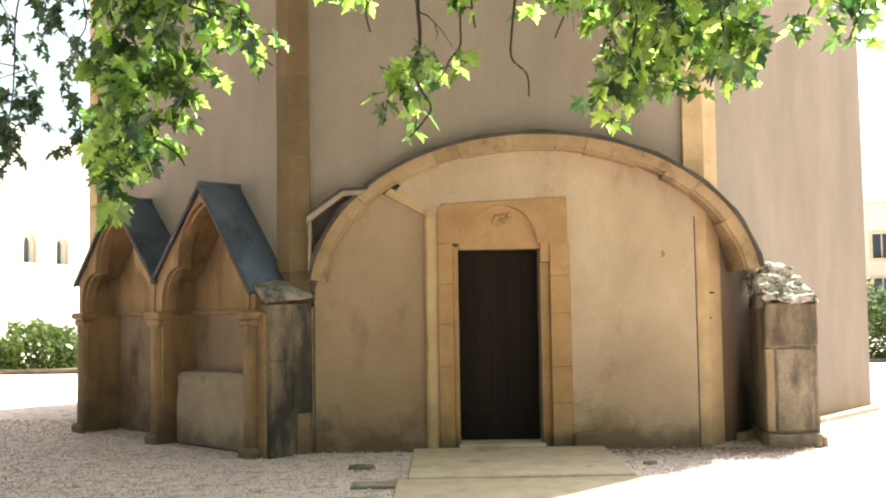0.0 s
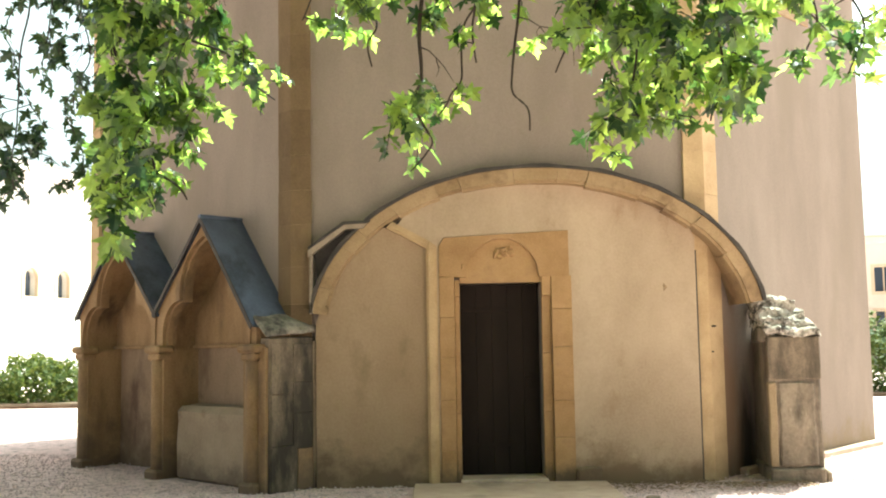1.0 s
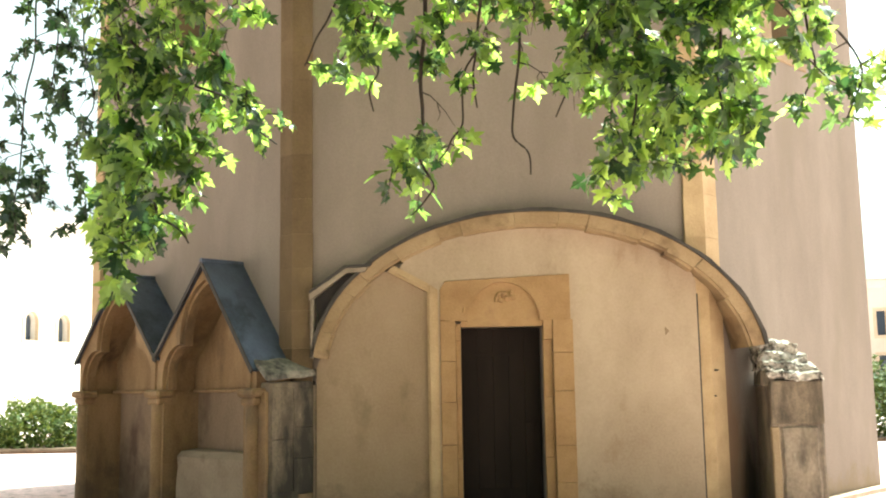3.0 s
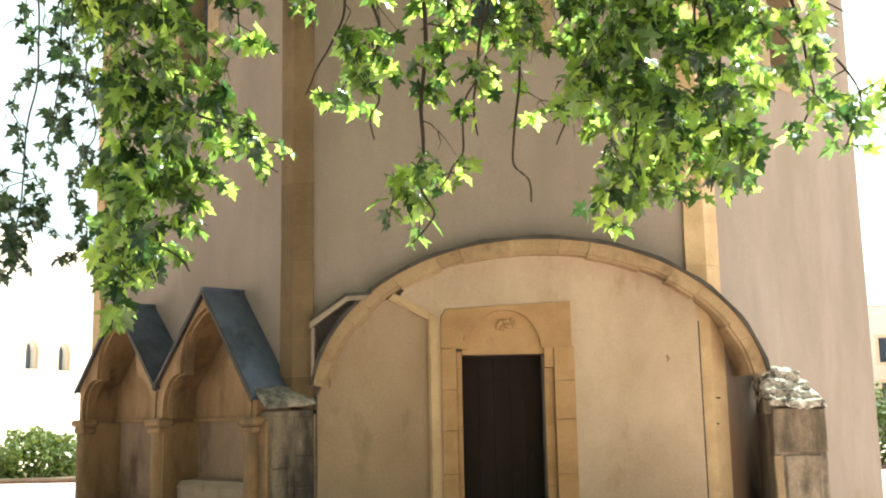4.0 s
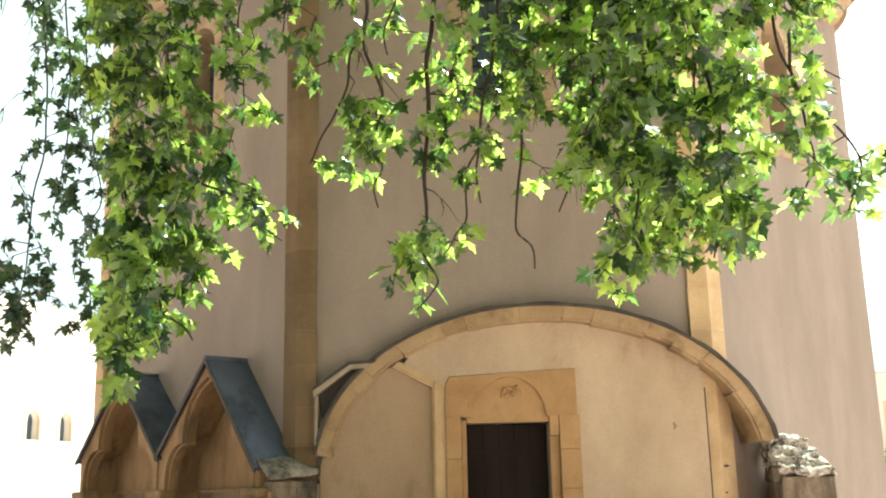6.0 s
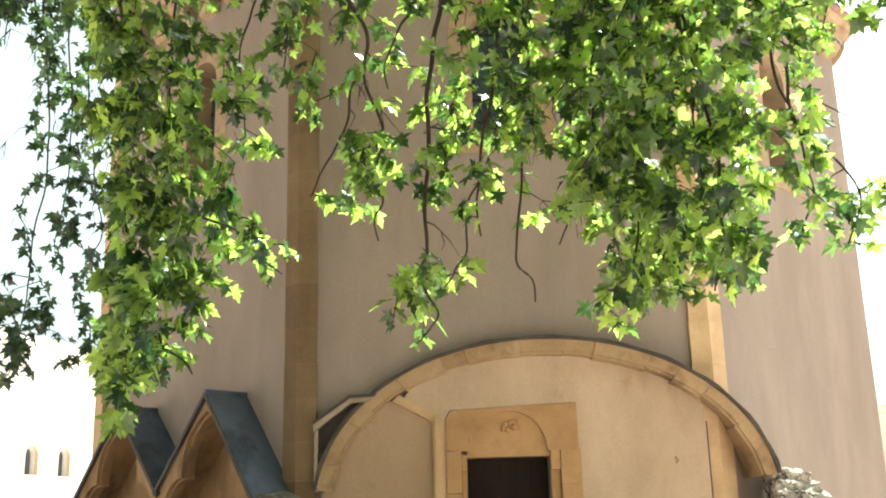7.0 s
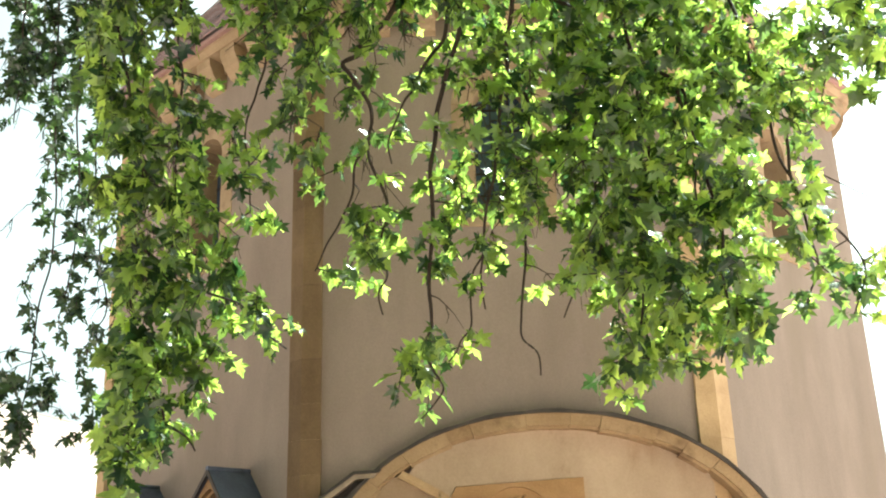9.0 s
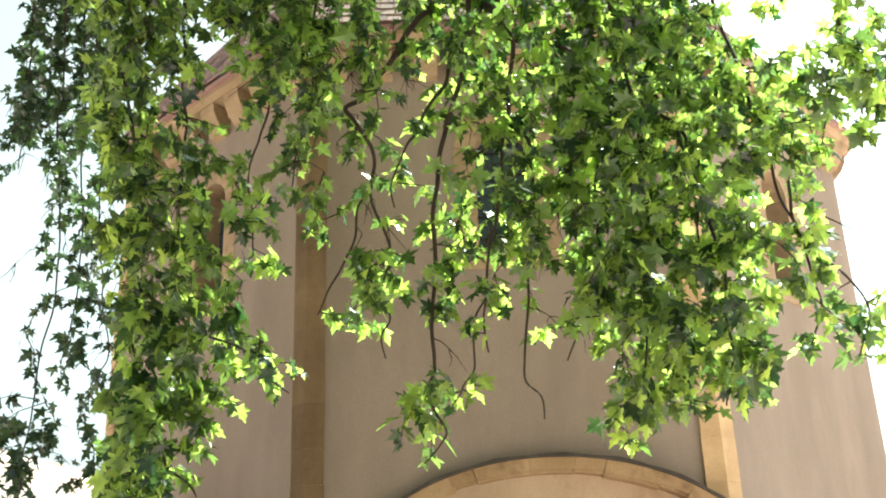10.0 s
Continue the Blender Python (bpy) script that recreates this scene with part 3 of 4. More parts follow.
bm.faces.new(low[::-1])
roof = part("roof", bm, TILE, chapel, "brown clay tile pyramid roof")
SLOPE = math.atan2(ROOF_RISE, APO + 0.42)
tile_mesh = bpy.data.meshes.new("tile")
bm = box(-0.085, 0.085, 0, 0.30, 0.004, 0.02)
bm.to_mesh(tile_mesh)
bm.free()
tile_mesh.materials.append(TILE)
rng = random.Random(5)
rest = bmesh.new()
for k in (0, 7, 1):
    fp = TO_CHAPEL @ face_pose(k)
    for row in range(11):
        d = row * 0.19
        y = -0.45 + d * math.cos(SLOPE)
        half = (APO - y) * math.tan(math.pi / 8) - 0.05
        n = int(2 * half / 0.178)
        for i in range(n):
            x = -half + 0.09 + i * 2 * half / n + 0.04 * (row % 2)
            m = fp @ Matrix.Translation((x, y, EAVE + 0.22 + d * math.sin(SLOPE) + 0.01)) @ pose(0, 0, 0, math.degrees(SLOPE) - 3 + rng.uniform(-1.5, 1.5), rng.uniform(-1, 1), rng.uniform(-1.5, 1.5))
            if k != 1 and row < 5:
                part("tile", tile_mesh, None, roof, m=m)
            else:
                q = bmesh.new()
                q.from_mesh(tile_mesh)
                q.transform(m)
                merge(rest, q)
tagged(part("tile_field", rest, TILE, roof), "weathered clay tiles", kind="stuff")

# ---- the gabled tomb niches on the next face ----
LEFT = face_pose(-1)
W = 0.5
niches = tagged(empty("tomb_niches", LEFT), "pair of gabled gothic wall niches of weathered limestone", "niche")


def trefoil(cx, half, spring, top):
    """An arch with two low side lobes and a tall, slightly pointed middle one."""
    h = top - spring
    pts = [(cx + half, spring)]
    for i in range(9):
        a = math.pi / 2 * i / 8
        pts.append((cx + half * (0.57 + 0.43 * math.cos(a)), spring + h * (0.10 + 0.32 * math.sin(a))))
    for i in range(13):
        t = i / 12
        pts.append((cx + half * 0.575 * (1 - t ** 2.4) ** 0.8, spring + h * (0.44 + 0.56 * t)))
    return pts + [(2 * cx - x, zz) for x, zz in pts[-2::-1]]


for cx, x0, x1, low_r in ((-0.68, -1.62, 0.27, 1.88), (1.235, 0.29, 2.14, 1.72)):
    hw = (x1 - x0) / 2
    ap = 2.86
    op = trefoil(cx, hw - 0.10, 1.50, ap - 0.17)
    # gable front with its opening, down to the imposts
    outline = [(x0 + 0.03, 1.50), (op[-1][0], 1.50)] + op[::-1][1:-1] + [(op[0][0], 1.50), (x1 - 0.03, 1.50), (x1 - 0.02, low_r + 0.02), (cx, ap - 0.02), (x0 + 0.02, 1.90)]
    part("gable", prism(outline, -W, -W + 0.12), NICHE_STONE, niches, "limestone gable with a trefoil arch")
    # receding orders of the arch
    for grow, y0, y1 in ((0.035, 0.05, 0.16),):
        o1, o2 = trefoil(cx, hw - 0.09, 1.50, ap - 0.16), trefoil(cx, hw - 0.10 - grow, 1.50, ap - 0.17 - grow * 1.2)
        part("arch_order", prism(o1 + o2[::-1], -W + y0, -W + y1), NICHE_STONE, niches)
    part("back_wall", prism([(x0 + 0.05, 1.47), (x1 - 0.05, 1.47), (x1 - 0.05, low_r - 0.06), (cx, ap - 0.12), (x0 + 0.05, 1.80)], -0.03, -0.004), NICHE_STONE, niches, "brown limestone at the back of the niche")
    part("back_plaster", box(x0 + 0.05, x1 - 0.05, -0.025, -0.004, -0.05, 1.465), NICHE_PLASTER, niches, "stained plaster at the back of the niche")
    part("ledge", box(x0 + 0.08, x1 - 0.08, -0.08, -0.02, 1.46, 1.50, 0.008), NICHE_STONE, niches)
    # lead roof: two slopes with a turned-down front rim
    for s, fx, fz in ((-1, x0 - 0.03, 1.84), (1, x1 + 0.05, low_r - 0.05)):
        bm = bmesh.new()
        dx, dz = fx - cx, fz - ap
        ln = math.hypot(dx, dz)
        nx, nz = abs(dz) / ln * s, abs(dx) / ln
        prof = [(cx, ap), (fx, fz), (fx + nx * 0.03, fz + nz * 0.03), (cx, ap + 0.03 / nz)]
        part("roof_slope", prism(prof, -W - 0.035, 0.02), LEAD, niches, "blue-grey lead roof slope")
        sof = [(cx, ap - 0.003), (cx, ap - 0.09), (fx - s * 0.05, fz - 0.03), (fx - s * 0.02, fz + 0.02)]
        part("soffit", prism(sof, -W + 0.15, 0.0), NICHE_STONE, niches)
        part("verge", prism([(cx, ap - 0.02), (fx - s * 0.01, fz - 0.02), (fx + nx * 0.026, fz + nz * 0.026), (cx, ap + 0.026 / nz)], -W - 0.05, -W - 0.036), FLASHING_SHADE, niches)
    bm, _ = tube([(cx, -W - 0.05, ap + 0.04), (cx, 0.02, ap + 0.04)], 0.028, 0.028, 8)
    part("ridge_roll", bm, LEAD, niches)

# cheeks that close the niches above the piers
for x0, x1, zt in ((-1.60, -1.52, 1.88), (0.235, 0.33, 1.86), (2.10, 2.19, 1.70)):
    part("cheek", box(x0, x1, -W + 0.02, 0.0, 1.40, zt), NICHE_STONE, niches)
# piers and columns with their imposts and bases
for x0, x1, d in ((-1.60, -1.38, W), (0.19, 0.43, W), (1.95, 2.36, W)):
    mid = (x0 + x1) / 2
    zz = 0.10
    hs = (0.5, 0.42, 0.44) if x0 < 1 else (0.62, 0.56, 0.10)
    pier = part("pier", box(x0 + 0.02, x1 - 0.02, -d + 0.02, 0.0, -0.1, 1.46), NICHE_STONE, niches, "limestone niche pier")
    if x0 > 1:
        x0 += 0.09
    bm, _ = tube([(x0 + 0.10, -d + 0.03, 0.0), (x0 + 0.10, -d + 0.03, 1.38)], 0.092, 0.085, 12)
    part("shaft", bm, NICHE_STONE, pier, smooth=True)
    part("base", box(x0 - 0.03, x0 + 0.22, -d - 0.09, -d + 0.12, -0.1, 0.10, 0.03, None, 0.012, 2, x0), NICHE_STONE, pier)
    part("impost", box(x0 - 0.05, x0 + 0.26, -d - 0.09, -d + 0.14, 1.41, 1.50, 0.025, None, 0.006, 2, x0), NICHE_STONE, pier)
    part("capital", box(x0 - 0.02, x0 + 0.22, -d - 0.06, -d + 0.12, 1.33, 1.41, 0.02, None, 0.01, 2, x0), NICHE_STONE, pier)
# stone bench in the wider niche, plastered
tagged(part("bench", box(0.44, 1.98, -0.36, -0.02, -0.05, 0.82, 0.07, None, 0.02, 5), BENCH_PLASTER, niches, "pale plastered tomb bench"), "pale plastered tomb bench")
# end return, stained black by weather, with a rough slab on it
ret = part("end_wall", box(2.20, 2.372, -W + 0.06, 0.16, -0.1, 1.56, 0.015, None, 0.012, 5), DARK_STONE, niches, "black-stained end wall of the niches")
for y0, y1, z0, z1 in ((-W + 0.07, -0.16, 0.46, 0.98), (-W + 0.07, -0.1, 0.0, 0.46), (-0.155, 0.16, 0.42, 0.78), (-0.095, 0.16, 0.0, 0.42), (-0.155, 0.16, 0.78, 1.1), (-W + 0.07, -0.16, 0.98, 1.5), (-0.155, 0.16, 1.1, 1.5)):
    part("stone", box(2.30, 2.385, y0 + 0.0015, y1 - 0.0015, z0 + 0.0015, z1 - 0.0015, 0.008, None, 0.01, 3, z0), DARK_STONE if z0 > 0.4 or y1 < 0 else NICHE_STONE, ret)
bm = box(2.14, 2.41, -W + 0.0, 0.2, 1.55, 1.62, 0.02, None, 0.045, 9)
for v in bm.verts:
    v.co.z += max(0, (2.44 - v.co.x)) * 0.6
part("edge_strip", box(2.386, 2.402, 0.10, 0.17, 0.0, 1.52, 0.004, None, 0.006, 4), BENCH_PLASTER, ret, "thin pale strip along the edge")
part("cap_slab", bm, CAP_STONE, niches, "rough lichened capping slab")

# ---- buttress at the other end of the arch ----
BP = pose(3.63, 10.675, 0, 0, 0, -8)
buttress = tagged(empty("buttress", BP), "weathered stone buttress with a sloping rough cap", "buttress")
part("body", box(-0.265, 0.262, 0.0, 1.0, 0.13, 1.50, 0.02, None, 0.016, 8), BUTTRESS_STONE, buttress)
part("panel", box(-0.17, 0.20, -0.028, 0.1, 0.16, 1.02, 0.02, None, 0.022, 8), BUTTRESS_STONE, buttress, "pitted weathered stone face")
part("head", box(-0.268, 0.266, -0.03, 0.1, 1.045, 1.49, 0.012, None, 0.012, 6), DARK_STONE, buttress, "dark weathered top course")
part("plinth", box(-0.285, 0.27, -0.06, 1.0, -0.1, 0.14, 0.02, None, 0.025, 5), BUTTRESS_STONE, buttress)
part("plinth_stone", box(0.272, 0.335, -0.02, 0.8, -0.1, 0.115, 0.02, None, 0.018, 2), BUTTRESS_STONE, buttress)
for i, (x0, x1, y0, z0, z1) in enumerate(((-0.31, 0.275, -0.05, 1.49, 1.585), (-0.31, 0.24, 0.04, 1.56, 1.67), (-0.31, 0.17, 0.13, 1.64, 1.76), (-0.31, 0.08, 0.22, 1.73, 1.88))):
    bm = box(x0, x1, y0, 0.85, z0, z1, 0.02, None, 0.0, 16)
    for v in bm.verts:
        v.co.z += (v.co.y - y0) * 0.10 - v.co.x * 0.10
        v.co += noise.noise_vector(v.co * 6 + Vector((i * 3, 0, 0))) * 0.045 + noise.noise_vector(v.co * 17) * 0.024 + noise.noise_vector(v.co * 37) * 0.016
    part("cap_stone", bm, CAP_SUNLIT, buttress, "rough broken capping stone")
part("corner_strip", box(-0.272, -0.19, -0.03, 0.06, 0.15, 1.02, 0.012, None, 0.008, 4), STONE, buttress, "pale worn stone edge")
part("springer", box(-0.34, -0.2, 0.02, 0.5, 1.44, 1.60, 0.02, None, 0.02, 3), DARK_STONE, buttress, "stone springer of the arch")

# ---- pilaster blocks (pieces) ----
for k, core in pilasters:
    if k not in (0, 7, 6):
        continue
    rg = random.Random(k)
    zz = -0.1
    while zz < EAVE - 0.13:
        h = min(rg.uniform(0.36, 0.52), EAVE - 0.12 - zz)
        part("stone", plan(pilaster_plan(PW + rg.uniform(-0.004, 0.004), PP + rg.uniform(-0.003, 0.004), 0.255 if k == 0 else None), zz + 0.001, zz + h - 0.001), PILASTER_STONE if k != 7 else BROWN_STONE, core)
        zz += h

# ---- ground ----
bm = bmesh.new()
N = 60
xs = [math.copysign(abs(i / N) ** 3.2, i) * 600 for i in range(-N, N + 1)]
vs = {}
for i, x in enumerate(xs):
    for j, y in enumerate(xs):
        near = math.exp(-((x / 14) ** 2 + ((y - 9) / 14) ** 2))
        vs[i, j] = bm.verts.new((x, y + 9, (noise.noise(Vector((x * 0.5, y * 0.5, 0))) * 0.02 - 0.01) * near))
for i in range(len(xs) - 1):
    for j in range(len(xs) - 1):
        bm.faces.new((vs[i, j], vs[i + 1, j], vs[i + 1, j + 1], vs[i, j + 1]))
tagged(part("ground", bm, GRAVEL, None, smooth=True), "pinkish grey gravel ground", "ground", kind="structure")

# loose gravel near the chapel
rg = random.Random(11)
V, F = [], []
octa = [(1, 0, 0), (-1, 0, 0), (0, 1, 0), (0, -1, 0), (0, 0, 1), (0, 0, -1)]
tri = [(0, 2, 4), (2, 1, 4), (1, 3, 4), (3, 0, 4), (2, 0, 5), (1, 2, 5), (3, 1, 5), (0, 3, 5)]
for i in range(26000):
    y = rg.uniform(7.0, 14.5)
    x = rg.uniform(-0.5 * y, 0.5 * y)
    if -0.4 < x < 1.7 and y < 10.9 or abs(x - CX) < 4 and y > 11.2:
        continue
    if -0.95 < x < -0.36 and 8.55 < y < 9.9 or 1.8 < x < 2.05 and 9.6 < y < 9.8:
        if y < 8.92 or (x + 0.79) ** 2 + (y - 9.72) ** 2 < 0.03 or x > 1:
            continue
    r = rg.uniform(0.007, 0.02)
    s = len(V)
    a = rg.uniform(0, 6.28)
    for px, py, pz in octa:
        V.append((x + r * (px * math.cos(a) - py * math.sin(a) * 0.7), y + r * (px * math.sin(a) + py * math.cos(a) * 0.7), r * 0.3 + r * 0.55 * pz))
    F += [(p + s, q + s, w + s) for p, q, w in tri]
me = bpy.data.meshes.new("gravel")
me.from_pydata(V, [], F)
tagged(part("gravel", me, PEBBLE), "loose pale gravel stones", "gravel", kind="stuff")

# dry leaves and twigs blown against the wall's foot
V, F = [], []
for i in range(1500):
    x = rg.uniform(1.5, 3.7)
    y = 10.78 - abs(rg.gauss(0, 0.32)) if x < 2.8 else 10.6 - abs(rg.gauss(0, 0.2))
    r, a, s = rg.uniform(0.010, 0.032), rg.uniform(0, 6.28), len(V)
    for px, py, pz in ((-1, 0, 0.5), (0, -0.35, 0.1), (1, 0, 0.6), (0, 0.35, 0.2)):
        V.append((x + r * (px * math.cos(a) - py * math.sin(a)), y + r * (px * math.sin(a) + py * math.cos(a)), 0.012 + r * pz * rg.uniform(0.2, 0.9)))
    F += [(s, s + 1, s + 2), (s, s + 2, s + 3)]
me = bpy.data.meshes.new("leaf_litter")
me.from_pydata(V, [], F)
tagged(part("leaf_litter", me, LITTER), "dry brown leaf litter along the wall foot", "leaf litter", kind="stuff")

# paving in front of the door
pave = tagged(empty("pavement", pose(0, 0, 0)), "worn pale paving slabs before the door", "pavement", kind="structure")
for x0, x1, y0, y1, zt in ((-0.33, 1.66, 8.93, 10.72, 0.035), (-0.42, 1.9, 7.2, 8.91, 0.02), (-0.42, 1.9, 5.5, 7.18, 0.018)):
    part("slab", box(x0, x1, y0, y1, -0.06, zt, 0.012, None, 0.004, 6, x0), SLAB, pave)
for x, y, r in ((-0.79, 9.72, 0.13), (1.93, 9.71, 0.07)):
    bm = bmesh.new()
    bmesh.ops.create_cone(bm, cap_ends=True, segments=20, radius1=r, radius2=r * 0.94, depth=0.03, matrix=Matrix.Translation((x, y, 0.004)))
    tagged(part("valve_cover", bm, BUTTRESS_STONE), "small round weathered valve cover in gravel", "valve cover")
tagged(part("footing", box(-HALF + 0.6, HALF + 0.05, -0.10, 0.02, -0.1, 0.07, 0.02, None, 0.012, 6), SLAB, None, m=face_pose(1)), "low pale stone footing along the chapel wall", "footing", kind="structure")
tagged(part("drain_cover", box(-0.80, -0.41, 8.62, 8.86, -0.03, 0.016, 0.006), BUTTRESS_STONE), "small rusty drain cover set in gravel", "drain cover")
# ---- background ----
def far_house(name, m, w, d, h, roof_h, label, wins, wall_mat):
    house = tagged(empty(name, m), label, "building")
    part("wall", prism([(-w / 2, -2), (w / 2, -2), (w / 2, h), (-w / 2, h)], 0, 0.4, [round_top(x, hw, z0, sp) if rnd else [(x - hw, z0), (x + hw, z0), (x + hw, sp), (x - hw, sp)] for x, hw, z0, sp, rnd in wins]), wall_mat, house)
    part("wall", box(-w / 2, w / 2, 0.5, d, -2, h), wall_mat, house)
    bm = prism([(-w / 2 - 0.3, h), (w / 2 + 0.3, h), (w / 2 - 2, h + roof_h), (-w / 2 + 2, h + roof_h)], -0.4, d)
    for v in bm.verts:
        if v.co.z > h + 0.1:
            v.co.y = d / 2
    part("roof", bm, TILE if roof_h > 1 else wall_mat, house)
    part("cornice", box(-w / 2 - 0.1, w / 2 + 0.1, -0.35, 0.0, h - 0.35, h - 0.004, 0.05), wall_mat, house)
    for x, hw, z0, sp, rnd in wins:
        wd = part("window", box(x - hw, x + hw, 0.3, 0.33, z0, sp + (hw if rnd else 0)), GLASS, house)
        ol = round_top(x, hw + 0.14, z0 - 0.12, sp) if rnd else [(x - hw - 0.14, z0 - 0.14), (x + hw + 0.14, z0 - 0.14), (x + hw + 0.14, sp + 0.14), (x - hw - 0.14, sp + 0.14)]
        il = round_top(x, hw - 0.005, z0, sp) if rnd else [(x - hw, z0), (x + hw, z0), (x + hw, sp), (x - hw, sp)]
        part("frame", prism(ol, -0.04, 0.1, [il]), PALE_STONE, wd)
        part("mullion", box(x - 0.03, x + 0.03, 0.26, 0.3, z0, sp + (hw if rnd else 0)), PALE_STONE, wd)
    return house


far_house("abbey_building", pose(-14.5, 36, 0, 0, 0, 75), 40, 12, 8.0, 0.3, "long sunlit pale rendered building with arched windows",
          [(x, 0.36, 3.3, 3.95, True) for x in (-6.0, -3.4, -0.17, 1.67, 5.0, 7.6)], WHITE_WALL)
far_house("town_house", pose(24.0, 45, 0, 0, 0, -12), 16, 10, 5.9, 0.25, "pale stone house with small paned windows",
          [(x, 0.45, z0, z0 + 1.1, False) for x in (-6.6, -4.2, -1.8, 0.6, 3.0) for z0 in (1.4, 3.4)], CREAM_WALL)


def shrub(x, y, w, d, h, seed, label):
    """A clipped-out mass of many small leaves over a few stems."""
    rg = random.Random(seed)
    sh = tagged(empty("shrub", pose(x, y, 0)), label, "shrub", "shrubs along the path")
    for i in range(5):
        bm, _ = tube([(rg.uniform(-w, w) * 0.15, 0, -0.05), (rg.uniform(-w, w) * 0.4, rg.uniform(-d, d) * 0.3, h * 0.7)], 0.03, 0.01, 5, 0.05)
        part("stem", bm, BARK, sh)
    V, F = [], []
    n = int(1500 * w * h * 0.5)
    for i in range(n):
        a, e = rg.uniform(0, 2 * math.pi), math.asin(rg.uniform(0.0, 1))
        q = Vector((math.cos(a) * math.cos(e), math.sin(a) * math.cos(e), math.sin(e)))
        lump = 0.8 + 0.35 * noise.noise(Vector((q.x * 2.2 + seed, q.y * 2.2, q.z * 2.2)))
        p = Vector((q.x * w / 2, q.y * d / 2, 0.1 + q.z * h)) * lump * rg.uniform(0.75, 1.03)
        r = rg.uniform(0.05, 0.1)
        t = Vector((rg.gauss(0, 1), rg.gauss(0, 1), rg.gauss(0, 0.7))).normalized()
        u = t.orthogonal().normalized()
        s = len(V)
        V += [tuple(p - t * r), tuple(p + u * r * 0.5), tuple(p + t * r), tuple(p - u * r * 0.5)]
        F += [(s, s + 1, s + 2), (s, s + 2, s + 3)]
    me = bpy.data.meshes.new("foliage")
    me.from_pydata(V, [], F)
    tagged(part("foliage", me, SHRUB_LEAF, sh), kind="stuff")


for i, (x, y, w, d, h) in enumerate(((-13.2, 27.5, 4.2, 2.4, 1.35), (-10.6, 27.0, 3.6, 2.2, 1.45), (-8.3, 27.4, 2.8, 2.2, 1.3), (-16.5, 28, 4.0, 2.4, 1.5), (11.2, 26.0, 2.6, 2.0, 2.2), (13.2, 27.0, 3.2, 2.2, 2.1))):
    shrub(x, y, w, d, h, 20 + i, "low leafy green shrub in a soil bed")
for x, y, w, d in ((-12.3, 27.2, 12.5, 3.6), (12.2, 26.5, 6.0, 3.4)):
    tagged(part("flower_bed", box(x - w / 2, x + w / 2, y - d / 2, y + d / 2, -0.1, 0.09, 0.05, None, 0.05, 5), SOIL), "brown soil bed under the shrubs", "flower bed", kind="structure")

# ---- the plane tree, whose boughs hang before the chapel ----
tree = tagged(empty("plane_tree", pose(1.6, -3.2, 0)), "large plane tree with hanging leafy boughs", "tree")
TREE_INV = Matrix.Translation((-1.6, 3.2, 0))
HALF_LEAF = [(0.10, -0.05), (0.36, -0.13), (0.31, 0.04), (0.21, 0.13), (0.43, 0.25), (0.63, 0.43), (0.41, 0.45), (0.19, 0.45), (0.25, 0.66), (0.12, 0.76)]
LEAF_XY = [(0.0, 0.0)] + HALF_LEAF + [(0.0, 1.04)] + [(-x, y) for x, y in HALF_LEAF[::-1]]
NL = len(LEAF_XY)
LEAF_FACES = [(i, (i + 1) % NL, NL) for i in range(NL)] + [(NL + 1, NL + 2, NL + 3)]


def leaf_points(fold, droop, twist=0.0):
    """A five-lobed plane leaf with its stalk, folded along the midrib and drooping to the tip."""
    pts = [(x, y, -fold * abs(x) - droop * y * y + twist * x * y) for x, y in LEAF_XY]
    return pts + [(0, 0.28, -droop * 0.1), (-0.018, 0.02, 0), (0.018, 0.02, 0), (0, -0.34, 0.10)]


leaf_meshes = []
for fold, droop, twist in ((0.25, 0.3, 0.2), (-0.2, 0.35, -0.2), (0.45, 0.15, 0.1)):
    me = bpy.data.meshes.new("leaf")
    me.from_pydata(leaf_points(fold, droop, twist), [], LEAF_FACES)
    me.materials.append(LEAF)
    leaf_meshes.append(me)


class Foliage:
    """Collects leaves: some as pieces of their own, the rest in one mesh."""
    def __init__(self):
        self.v, self.f, self.single = [], [], []

    def add(self, rg, p, out, size, single=False):
        """A leaf at p: its tip points out and down, its face turns to the sky and a little to the sun."""
        tip = (out * rg.uniform(0.3, 1.0) + Vector((rg.gauss(0, 0.4), rg.gauss(0, 0.4), -rg.uniform(0.0, 1.1)))).normalized()
        up = Vector((rg.gauss(0.15, 0.6), rg.gauss(0.2, 0.6), 0.9))
        side = tip.cross(up)
        side = side.normalized() if side.length > 1e-4 else tip.orthogonal().normalized()
        rot = Matrix((side, tip, side.cross(tip))).transposed().to_4x4()
        m = Matrix.Translation(p) @ rot @ Matrix.Diagonal((size * rg.uniform(0.85, 1.1), size, size, 1))
        if single:
            self.single.append((m, rg.randrange(3)))
            return
        a = len(self.v)
        self.v += [tuple(m @ Vector(q)) for q in leaf_points(rg.uniform(-0.3, 0.5), rg.uniform(0.05, 0.45), rg.uniform(-0.3, 0.3))]
        self.f += [tuple(i + a for i in t) for t in LEAF_FACES]


